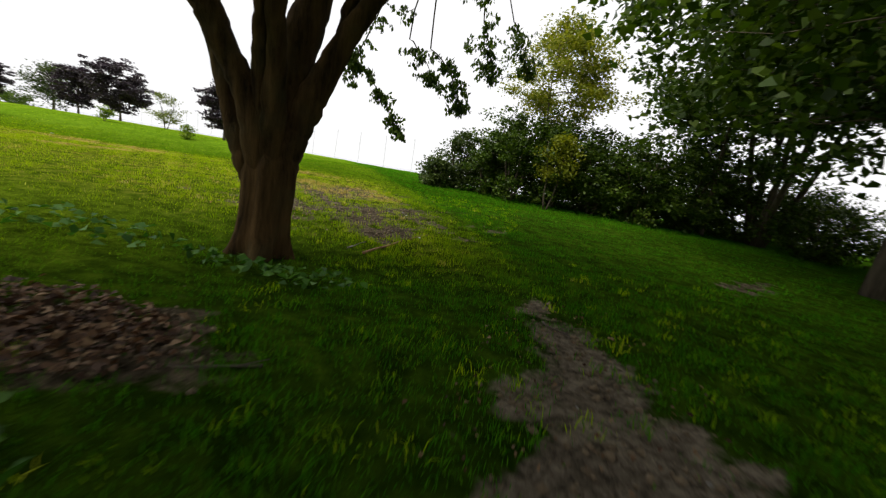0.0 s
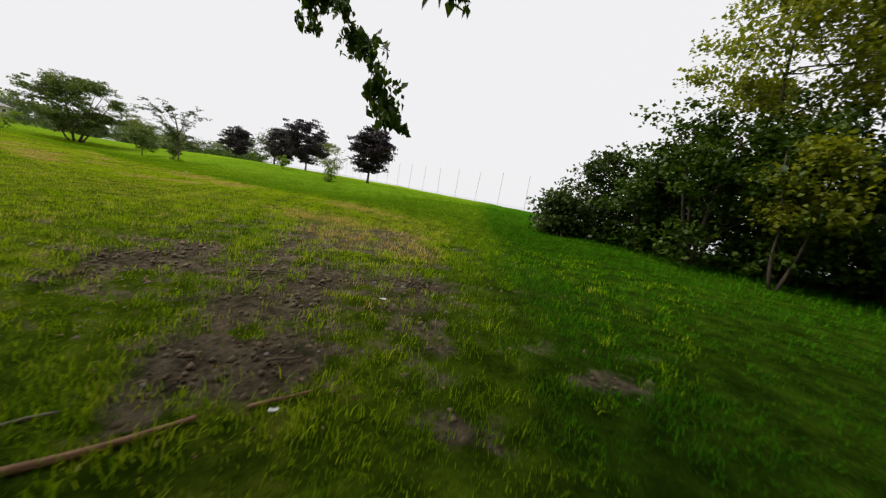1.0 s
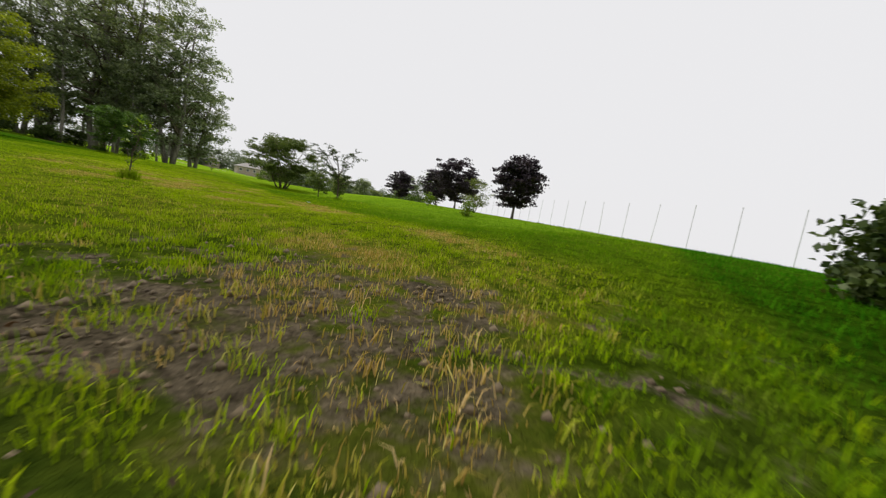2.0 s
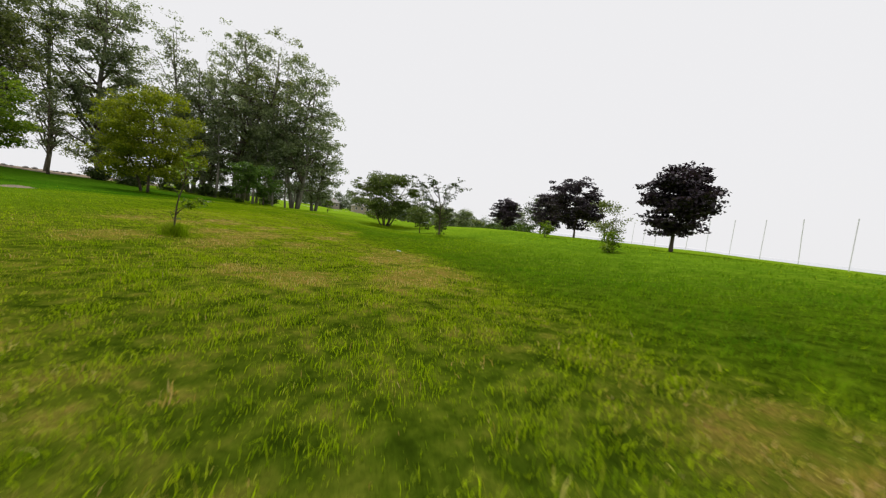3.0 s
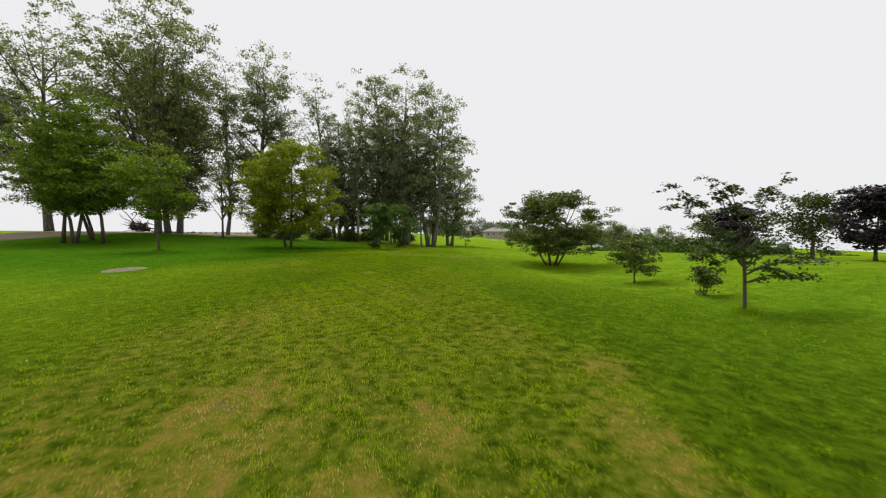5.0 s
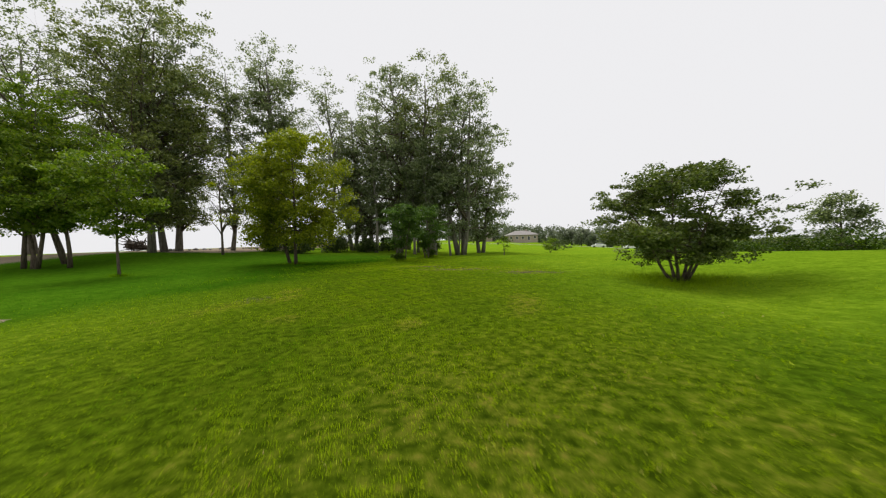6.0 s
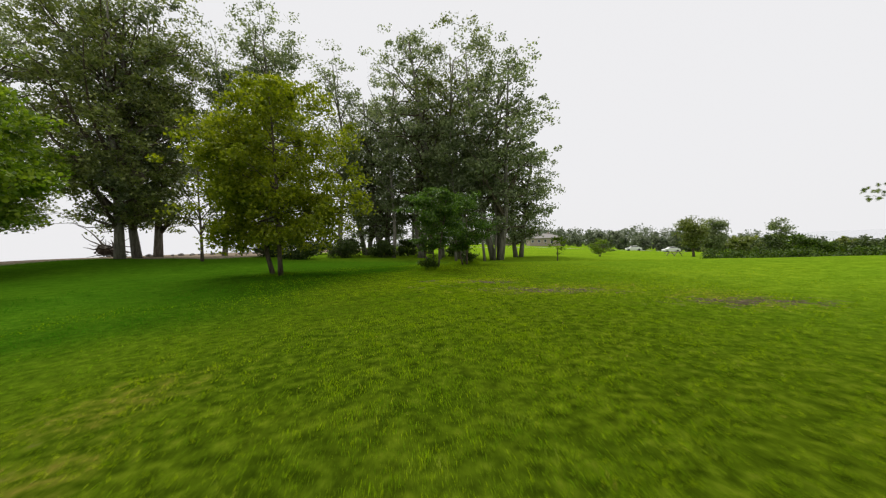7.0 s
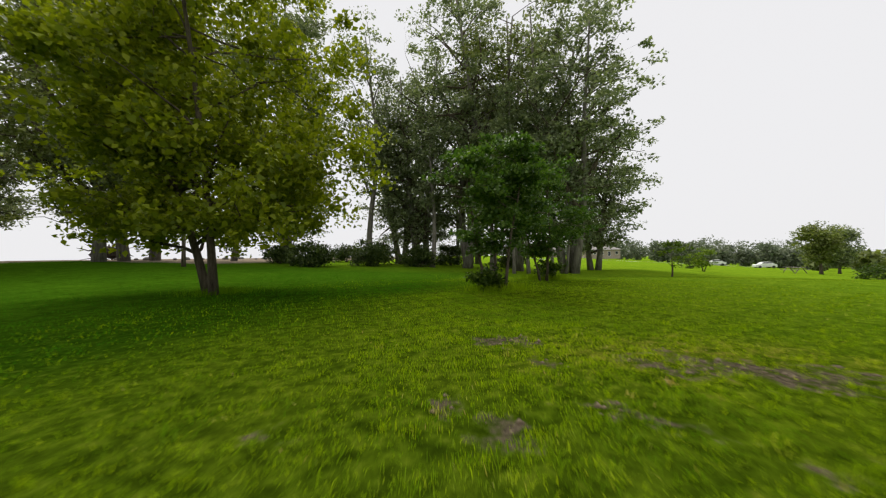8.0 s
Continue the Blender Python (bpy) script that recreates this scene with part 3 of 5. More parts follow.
# ---------------------------------------------------------------- the old tree beside the path
def old_tree():
    rng = np.random.default_rng(11)
    x, y = -3.49, 5.09
    grown = 1.16
    base = new("tree")
    base.location = (x, y, float(ground_z(x, y)) - 0.05)
    tagged(base, "old tree with several thick brown stems and hanging leafy twigs", "tree")
    # Fluted trunk.
    right, ahead = np.array([0.985, 0.17, 0]), np.array([-0.17, 0.985, 0])
    v, f = [], []
    sides = 36
    rings = [(-0.05, 0.25, 0.01), (0.03, 0.225, 0.012), (0.09, 0.206, 0.02), (0.2, 0.186, 0.026), (0.334, 0.174, 0.03), (0.49, 0.178, 0.034), (0.6, 0.18, 0.03), (0.7, 0.165, 0.03), (0.78, 0.125, 0.03), (0.84, 0.06, 0.03)]
    for z, r, shift in rings:
        r *= 0.92
        for k in range(sides):
            a = 2 * math.pi * k / sides
            flute = 1 + 0.085 * math.sin(5 * a + 1 + z * 0.7) + 0.05 * math.sin(9 * a + 2 - z) + 0.012 * math.sin(17 * a + 9 * z) + (0.2 * max(0, 1 - z / 0.18)) * math.sin(5 * a + 1)
            q = right * (math.cos(a) * r * flute + shift) + ahead * (math.sin(a) * r * flute + 0.04 * z)
            v.append((grown * q[0], grown * q[1], grown * z))
    for i in range(len(rings) - 1):
        for k in range(sides):
            a, b = i * sides + k, i * sides + (k + 1) % sides
            f.append((a, b, b + sides, a + sides))
    f.append(tuple((len(rings) - 1) * sides + k for k in range(sides)))
    part("trunk", mesh_of("trunk", v, f, BARK_NEAR, True), base)
    # Each limb: across, along, height and radius at its bends.
    limbs = [[(0, 0, 0.4, 0.06), (-0.102, 0, 0.618, 0.087), (-0.16, 0.003, 0.76, 0.081), (-0.235, 0.007, 0.934, 0.068), (-0.301, 0.01, 1.139, 0.06), (-0.357, 0.013, 1.305, 0.055), (-0.428, 0.017, 1.499, 0.051), (-0.501, 0.02, 1.62, 0.047), (-0.7, 0.3, 2.7, 0.022)],
             [(0, 0, 0.5, 0.08), (-0.034, -0.05, 0.851, 0.112), (-0.072, -0.076, 1.054, 0.091), (-0.146, -0.102, 1.19, 0.082), (-0.239, -0.128, 1.348, 0.08), (-0.299, -0.154, 1.487, 0.088), (-0.329, -0.18, 1.563, 0.093), (-1.2, -0.4, 2.9, 0.04)],
             [(0, 0, 0.5, 0.06), (0.003, -0.05, 0.857, 0.093), (-0.023, -0.103, 1.227, 0.053), (-0.007, -0.157, 1.44, 0.046), (0.027, -0.21, 1.608, 0.046), (-0.2, -0.3, 3.6, 0.03)],
             [(0.03, 0, 0.5, 0.06), (0.051, -0.05, 0.866, 0.102), (0.083, -0.103, 1.244, 0.067), (0.097, -0.157, 1.457, 0.058), (0.102, -0.21, 1.62, 0.062), (0, -0.2, 3.5, 0.035)],
             [(0.03, 0.03, 0.35, 0.08), (0.021, 0.07, 0.601, 0.171), (0.03, 0.102, 0.801, 0.183), (0.042, 0.133, 0.961, 0.179), (0.044, 0.165, 1.233, 0.165), (0.052, 0.197, 1.428, 0.149), (0.1, 0.228, 1.629, 0.133), (0.139, 0.26, 1.827, 0.125), (0.4, 0.3, 3.7, 0.035)],
             [(0.06, 0.04, 0.5, 0.07), (0.09, 0.1, 0.811, 0.131), (0.13, 0.117, 0.954, 0.13), (0.217, 0.133, 1.142, 0.11), (0.313, 0.15, 1.366, 0.089), (0.396, 0.167, 1.555, 0.081), (0.509, 0.183, 1.767, 0.072), (0.566, 0.2, 1.888, 0.068), (1.2, 0.6, 2.9, 0.035)],
             [(0.385, 0.18, 1.515, 0.066), (0.385, 0.2, 1.701, 0.046), (0.4, 0.22, 1.852, 0.046), (0.9, 0.9, 3.3, 0.02)]]
    skel = []
    for bends in limbs:
        bends = np.array(bends)
        k = np.linspace(0, len(bends) - 1, 5 * len(bends) - 4)
        col = np.stack([np.interp(k, range(len(bends)), bends[:, i]) for i in range(4)], 1)
        for _ in range(3):
            col[1:-1] = (col[:-2] + 2 * col[1:-1] + col[2:]) / 4
        p = (col[:, :1] * right + col[:, 1:2] * ahead + col[:, 2:3] * np.array([0, 0, 1])) * grown
        p[:, :2] += rng.normal(size=(len(p), 2)) * 0.004
        v, f = [], []
        tube(v, f, p, grown * 0.96 * col[:, 3] * (1 + 0.03 * rng.normal(size=len(p))), 14)
        part("limb", mesh_of("limb", v, f, BARK_NEAR, True), base)
        skel.append(p[6:])
    skel = np.concatenate(skel)
    # Overhead crown.
    n = 220
    az, h = rng.random(n) * 2 * math.pi, rng.random(n)
    d = 3.0 * np.sqrt(rng.random(n))
    cen = np.stack([np.cos(az) * d + 0.3, np.sin(az) * d * 0.95 - 1.9, 3.0 + 0.12 * d + h * 2.4], 1)
    v, f = [], []
    for c in cen[::3]:
        j = int(np.argmin(np.linalg.norm(skel - c, axis=1)))
        tube(v, f, wander(skel[j], c, 5, 0.05, rng, 0.05), np.linspace(0.025, 0.005, 5), 4)
    part("branch", mesh_of("branch", v, f, BARK_NEAR, True), base, kind="stuff")
    per = 52
    pts = np.repeat(cen, per, 0) + rng.normal(size=(n * per, 3)) * np.array([0.34, 0.34, 0.22])
    nor = rng.normal(size=(n * per, 3)) * 0.6 + np.array([0, 0, 0.9])
    nor /= np.linalg.norm(nor, axis=1)[:, None]
    size = 0.13 * rng.uniform(0.7, 1.3, n * per)
    lv, lf = sprout(pts, nor, size * 0.8, size, 0.2, rng)
    part("crown", mesh_of("crown", lv, lf, LEAF_HEDGE), base, kind="stuff")
    # Drooping sprays: where the twig comes out of the crown, its tip, and how wide and how leafy it is.
    for top, tip, wide, count in [((-4.1, 7.35, 2.25), (-3.95, 7.45, 1.64), 0.12, 14), ((-3.98, 7.42, 2.0), (-3.22, 7.58, 1.1), 0.13, 34), ((-2.75, 6.75, 2.05), (-2.34, 6.92, 1.48), 0.17, 18),
                                  ((-3.1, 7.0, 2.2), (-2.75, 7.1, 1.75), 0.16, 14), ((-2.35, 7.55, 2.7), (-2.13, 7.8, 2.06), 0.24, 26), ((-2.0, 8.0, 2.9), (-1.7, 8.3, 2.3), 0.25, 20), ((-4.25, 5.0, 2.3), (-4.22, 5.2, 1.95), 0.1, 5)]:
        top, tip = (np.array(q) - np.array(base.location) for q in (top, tip))
        j = int(np.argmin(np.linalg.norm(skel - (top + (0, 0, 1.2)), axis=1)))
        k = np.linspace(0, 1, 14)[:, None]
        droop = top + (tip - top) * np.concatenate([k ** 0.8, k ** 0.8, k ** 1.15], 1) + np.cumsum(rng.normal(size=(14, 3)), 0) * 0.006
        above = wander(skel[j], top, 8, 0.03, rng, 0.12)
        droop = np.concatenate([above[2:-1], droop])
        bv, bf, pts, hang = [], [], [], []
        tube(bv, bf, np.concatenate([above[:2], droop]), np.linspace(0.011, 0.003, 21), 5)
        for i in range(int(1.6 * count)):
            u = rng.random() ** 0.55
            q = np.array([np.interp(u * 18, range(19), droop[:, c]) for c in range(3)])
            off = rng.normal(size=3) * np.array([wide, wide, 0.05]) + np.array([0, 0, -0.06])
            off *= 1.15 - 0.7 * u
            end = q + off + (0, 0, -0.05 * rng.random())
            side = wander(q, end, 4, 0.08, rng)
            tube(bv, bf, side, np.linspace(0.0035, 0.0015, 4), 3)
            for w in rng.uniform(0.1, 1.05, 20):
                pts.append(np.array([np.interp(np.clip(w, 0, 1) * 3, range(4), side[:, c]) for c in range(3)]) + rng.normal(size=3) * 0.022)
                hang.append(rng.normal(size=3) * 0.45 + np.array([0, 0, -1.0]))
        part("twig", mesh_of("twig", bv, bf, BARK, True), base, kind="stuff")
        pts, hang = np.array(pts), np.array(hang)
        nor = rng.normal(size=pts.shape) * np.array([1, 1, 0.5])
        nor /= np.linalg.norm(nor, axis=1)[:, None]
        size = 0.062 * rng.uniform(0.6, 1.25, len(pts))
        lv, lf = sprout(pts, nor, size * 0.62, size, 0.12, rng, 4, hang)
        part("spray", mesh_of("spray", lv, lf, LEAF_HEDGE), base, "hanging spray of small dark leaves", "stuff")


old_tree()

# ---------------------------------------------------------------- hedge and trees above the bank
HEDGE = "shrubs along the bank"
for i, (x, y, h, r, lf) in enumerate([(-3.75, 12.5, 0.75, 0.4, LEAF_APPLE), (-3.2, 12.8, 1.5, 0.55, LEAF_APPLE), (-2.4, 12.7, 1.6, 0.7, LEAF_HEDGE), (-1.6, 12.3, 2.1, 0.9, LEAF_HEDGE),
                                      (-0.6, 12.4, 2.2, 1.1, LEAF_HEDGE), (0.4, 12.3, 2.0, 1.0, LEAF_HEDGE), (1.3, 12.1, 1.9, 1.1, LEAF_HEDGE), (2.5, 12.3, 1.8, 1.0, LEAF_HEDGE),
                                      (4.9, 11.4, 1.2, 1.1, LEAF_HEDGE), (5.6, 9.8, 1.1, 1.0, LEAF_HEDGE), (3.9, 12.4, 1.3, 1.1, LEAF_HEDGE), (5.4, 8.2, 0.9, 0.8, LEAF_HEDGE), (-2.2, 13.6, 1.3, 0.9, LEAF_HEDGE), (-0.9, 13.7, 1.5, 1.1, LEAF_HEDGE), (0.6, 13.6, 1.5, 1.1, LEAF_HEDGE), (2.0, 13.8, 1.5, 1.2, LEAF_HEDGE),
                                      (3.6, 13.8, 1.5, 1.2, LEAF_HEDGE), (5.4, 13.0, 1.4, 1.2, LEAF_HEDGE), (6.8, 11.2, 1.4, 1.2, LEAF_HEDGE)]):
    grow("shrub", "dense dark green shrub on the grassy bank", "shrub", x, y, h, r, 0.05, 0.035, BARK, lf, int(150 * r), 58 if y < 13.4 and x < 3.2 else 34, 0.07 if y < 13.4 else 0.09, 0.13, 40 + i, corners=4 if y < 13.4 else 3, stems=4, profile="round", group=HEDGE,
         limbs=14, uneven=0.3, shell=0.4, twig=0.4, lobed=0.6, rise=(-0.1, 0.35), along=0.2, girth=(0.16, 0.3))
grow("tree", "small yellow-green tree among dark shrubs", "tree", -0.85, 12.95, 4.6, 1.5, 1.9, 0.04, BARK, LEAF_YELLOW, 220, 72, 0.07, 0.18, 61, stems=2, limbs=18, uneven=0.4, girth=(0.1, 0.2))
grow("shrub", "yellow-green leafy shrub growing through the dark hedge", "shrub", -0.75, 11.5, 1.75, 0.5, 0.75, 0.02, BARK, LEAF_YELLOW, 46, 50, 0.065, 0.12, 60, stems=2, limbs=8)
grow("tree", "dark many-stemmed tree above the bank", "tree", 4.1, 12.1, 6.8, 2.9, 1.7, 0.075, BARK, LEAF_HEDGE, 400, 48, 0.115, 0.26, 62, stems=6, splay=0.2, limbs=22, girth=(0.08, 0.18))
grow("tree", "dark thin-stemmed tree above the bank", "tree", 2.9, 12.0, 5.8, 2.3, 1.3, 0.05, BARK, LEAF_HEDGE, 280, 48, 0.1, 0.24, 63, stems=1, limbs=16, girth=(0.08, 0.18))
grow("tree", "broad dark tree over the path edge", "tree", 3.42, 8.15, 7.5, 5.2, 1.9, 0.17, BARK, LEAF_HEDGE, 900, 46, 0.145, 0.38, 64, stems=1, limbs=26, profile="umbrella", girth=(0.14, 0.26), along=0.15, lobed=0.55)
grow("tree", "dark leafy tree closing the shaded edge", "tree", 6.6, 6.0, 8.0, 4.2, 1.2, 0.17, BARK, LEAF_HEDGE, 520, 44, 0.17, 0.4, 67, corners=3, limbs=20, profile="round", along=0.2, lobed=0.6)
# Two unseen trees added behind the start to cast shade on the path.
grow("tree", "unseen leafy tree added to shade the worn path", "tree", 1.2, 0.2, 8.5, 4.6, 2.6, 0.2, BARK, LEAF_HEDGE, 620, 36, 0.22, 0.42, 65, corners=3, stems=1, limbs=16, profile="round")
grow("tree", "unseen leafy tree added to shade the worn path", "tree", -5.4, -1.6, 8.0, 2.9, 2.6, 0.18, BARK, LEAF_HEDGE, 380, 36, 0.22, 0.42, 66, corners=3, stems=1, limbs=16, profile="round")

# ---------------------------------------------------------------- purple maples by the fence
PURPLE = "purple-leaved maples"
for x, y, h, r, low, seed, n in [(-16.4, 19.4, 2.85, 1.2, 0.75, 71, 260), (-26.4, 22.3, 3.75, 1.75, 0.7, 72, 320), (-30.5, 22.9, 2.9, 1.5, 0.6, 73, 240), (-38.5, 22.9, 3.1, 1.4, 0.7, 74, 220)]:
    grow("purple_maple", "young purple-leaved maple with a rounded dense crown", "maple", x, y, h, r, low, 0.065, BARK, LEAF_PURPLE, n, 56, 0.11, 0.15, seed, profile="round", group=PURPLE,
         limbs=30, uneven=0.25, shell=0.42, twig=0.3, lobed=0.75, flat=0.32, girth=(0.12, 0.22), rise=(0.0, 0.35))
grow("shrub", "thin pale green young tree", "shrub", -20.85, 20.3, 1.95, 0.85, 0.35, 0.025, BARK, LEAF_POPLAR_WARM, 60, 26, 0.08, 0.16, 75, stems=3, limbs=8)
grow("shrub", "small green shrub in the lawn", "shrub", -15.5, 16.3, 0.62, 0.28, 0.05, 0.015, BARK, LEAF_YOUNG, 22, 30, 0.07, 0.1, 76, stems=3, limbs=4)
grow("shrub", "small green shrub in the lawn", "shrub", -21.3, 17.5, 0.75, 0.35, 0.05, 0.015, BARK, LEAF_YOUNG, 26, 30, 0.07, 0.1, 77, stems=3, limbs=4)

# ---------------------------------------------------------------- bush, saplings
grow("bush", "broad spreading bush with low crooked stems", "bush", -35.7, 11.6, 4.1, 2.9, 0.75, 0.06, BARK, LEAF_BUSH, 500, 60, 0.1, 0.18, 81, stems=6, feet=3.5, splay=0.34, profile="dome", limbs=34, uneven=0.3, squash=(1.05, 1.15),
     flat=0.38, girth=(0.08, 0.16), along=0.5, lobed=0.85, rise=(-0.05, 0.3))
grow("shrub", "small round green tree beside the bush", "shrub", -27.95, 13.0, 1.75, 0.95, 0.35, 0.03, BARK, LEAF_BUSH, 90, 40, 0.08, 0.13, 82, stems=1, limbs=14, flat=0.35, rise=(0.0, 0.3))
grow("sapling", "leafy young sapling with leaves down its stem", "sapling", -24.65, 13.42, 1.35, 0.36, 0.08, 0.018, BARK, LEAF_BUSH, 60, 30, 0.07, 0.09, 84, stems=3, limbs=8, profile="column")


def open_sapling(label, x, y, stem, trunk_r, boughs, leaf_mat, leaf, seed):
    """A thin young tree with few boughs. stem: bends (along x, along y, height); boughs: where each leaves the stem, where it ends, and how leafy it is."""
    rng = np.random.default_rng(seed)
    base = new("sapling")
    base.location = (x, y, float(ground_z(x, y)) - 0.02)
    tagged(base, label, "sapling")
    stem = np.array(stem, float)
    k = np.linspace(0, len(stem) - 1, 16)
    line = np.stack([np.interp(k, range(len(stem)), stem[:, i]) for i in range(3)], 1)
    line[1:-1] = (line[:-2] + 2 * line[1:-1] + line[2:]) / 4
    v, f = [], []
    tube(v, f, line, trunk_r * np.linspace(1.1, 0.25, 16), 8)
    part("trunk", mesh_of("trunk", v, f, BARK, True), base)
    pts = []
    for z0, end, leafy in boughs:
        root = np.array([np.interp(z0, line[:, 2], line[:, i]) for i in range(3)])
        way = wander(root, end, 9, 0.035, rng, 0.1)
        v, f = [], []
        tube(v, f, way, np.linspace(trunk_r * 0.42, trunk_r * 0.08, 9), 5)
        length = np.linalg.norm(way[-1] - way[0])
        for i in range(max(3, int(length * 12))):
            u = rng.uniform(0.3, 1.0)
            q = np.array([np.interp(u * 8, range(9), way[:, c]) for c in range(3)])
            off = rng.normal(size=3) * np.array([1, 1, 0.3]) * 0.13 * length ** 0.6
            off = np.clip(off, -0.3, 0.3)
            tube(v, f, [q, q + off * 0.5 + (0, 0, 0.01), q + off], [trunk_r * 0.14, trunk_r * 0.09, trunk_r * 0.05], 3)
            pts += [q + off * w + rng.normal(size=3) * np.array([0.6, 0.6, 0.3]) * leaf for w in rng.uniform(0.35, 1.1, leafy)]
        part("branch", mesh_of("branch", v, f, BARK, True), base)
    pts = np.array(pts)
    nor = rng.normal(size=pts.shape) * 0.6 + np.array([0, 0, 0.9])
    nor /= np.linalg.norm(nor, axis=1)[:, None]
    size = leaf * rng.uniform(0.6, 1.3, len(pts))
    v, f = sprout(pts, nor, size * 0.7, size, 0.2, rng)
    part("crown", mesh_of("crown", v, f, leaf_mat), base, kind="stuff")


open_sapling("slender sapling with a sparse open crown of flat boughs", -22.3, 12.85, [(0, 0, 0), (0.02, -0.03, 0.7), (0.0, -0.08, 1.3), (0.05, -0.2, 1.9), (0.0, -0.5, 2.45)], 0.034,
             [(1.2, (-0.2, -1.35, 2.55), 11), (1.7, (0.1, -0.95, 2.72), 12), (1.5, (0.4, -0.65, 2.45), 12), (1.1, (-0.3, -1.4, 2.15), 9), (1.3, (0.3, 0.15, 2.3), 10), (1.25, (-0.2, 0.75, 2.62), 11), (1.2, (0.2, 0.85, 2.3), 8),
              (1.0, (0.3, 0.3, 1.85), 8), (1.0, (0.5, -1.2, 1.75), 8), (0.9, (-0.4, -0.95, 1.35), 16), (0.85, (0.5, -0.6, 1.25), 18), (0.9, (-0.5, -0.2, 1.4), 18), (0.85, (0.5, 0.35, 1.25), 18), (0.8, (-0.3, 0.5, 1.2), 15),
              (0.95, (0.1, -0.5, 1.55), 14), (0.75, (0.2, 1.25, 1.1), 7), (0.75, (-0.2, 1.5, 1.0), 6), (0.85, (0.1, 0.7, 0.8), 10), (0.6, (0.0, 1.3, 0.68), 9), (0.6, (0.3, 0.55, 0.72), 8)], LEAF_APPLE, 0.075, 83)
open_sapling("spindly sapling with few leaves and a grassy foot", -12.75, 6.42, [(0, 0, 0), (0.0, 0.02, 0.25), (0.02, 0.04, 0.5), (0.0, 0.11, 0.8), (0.02, 0.15, 1.15)], 0.014,
             [(0.35, (0.02, 0.42, 0.6), 8), (0.4, (-0.05, 0.62, 0.57), 9), (0.32, (0.1, 0.3, 0.5), 5), (0.75, (0.05, 0.3, 0.92), 6), (0.8, (-0.05, -0.05, 1.05), 6), (0.85, (0.1, 0.36, 1.08), 7), (0.9, (0.0, 0.2, 1.22), 7), (0.6, (0.0, -0.12, 0.78), 5),
              (0.95, (0.05, 0.05, 1.25), 6), (0.2, (-0.03, -0.1, 0.4), 4)], LEAF_YOUNG, 0.055, 85)

# ---------------------------------------------------------------- left trees
grow("maple", "bushy bright green maple on the lawn", "maple", -45.2, -9.0, 8.9, 4.5, 1.5, 0.11, BARK, LEAF_MAPLE, 600, 74, 0.15, 0.27, 91, stems=2, splay=0.3, feet=4.0, limbs=50, profile="dome", uneven=0.4, lobed=0.8, girth=(0.09, 0.18),
     along=0.35, rise=(-0.06, 0.3), flat=0.6)
grow("tree", "slim green tree with low drooping leaves", "tree", -37.3, -14.1, 7.0, 2.6, 2.3, 0.075, BARK, LEAF_YOUNG, 150, 50, 0.16, 0.24, 92, stems=1, limbs=24, profile="umbrella", uneven=0.35, girth=(0.08, 0.18), flat=0.4, rise=(-0.05, 0.3))
grow("tree", "many-stemmed young green tree", "tree", -47.5, -1.9, 4.3, 1.6, 1.15, 0.045, BARK, LEAF_DEEP, 190, 58, 0.115, 0.18, 93, stems=3, feet=5, limbs=26, profile="round", girth=(0.1, 0.2), flat=0.35, rise=(-0.05, 0.3))
grow("tree", "many-stemmed young green tree", "tree", -51.5, -0.8, 4.3, 1.8, 1.15, 0.045, BARK, LEAF_DEEP, 170, 60, 0.115, 0.2, 94, stems=3, feet=5, limbs=24, profile="round", girth=(0.1, 0.2), flat=0.35, rise=(-0.05, 0.3))
for x, y, seed in [(-47.4, -2.1, 97), (-52.4, -0.7, 98)]:
    grow("shrub", "dark leafy weeds at the foot of a tree", "weeds", x, y, 0.7, 0.5, 0.03, 0.012, BARK, LEAF_HEDGE, 40, 30, 0.1, 0.12, seed, stems=4, limbs=6, profile="round", group="weeds at the feet of trees")
for i, (x, y) in enumerate([(-41.8, -27.2), (-41.6, -26.0), (-42.4, -24.2), (-44.6, -27.6)]):
    grow("tree", "small tree with slanting dark stems near the beach", "tree", x, y, (13.5, 10.0, 9.2, 10.2)[i], 3.9, 2.9, 0.14, BARK, LEAF_YOUNG, 240, 48, 0.2, 0.32, 100 + i, corners=3, stems=1 + i % 2,
         lean=(0.04 * (i - 1.5), 0.05 * (-1) ** i), limbs=30, profile="round", girth=(0.08, 0.16), along=0.4, rise=(-0.05, 0.3), flat=0.42, group="slanting trees near the beach")
POP = "tall poplars"
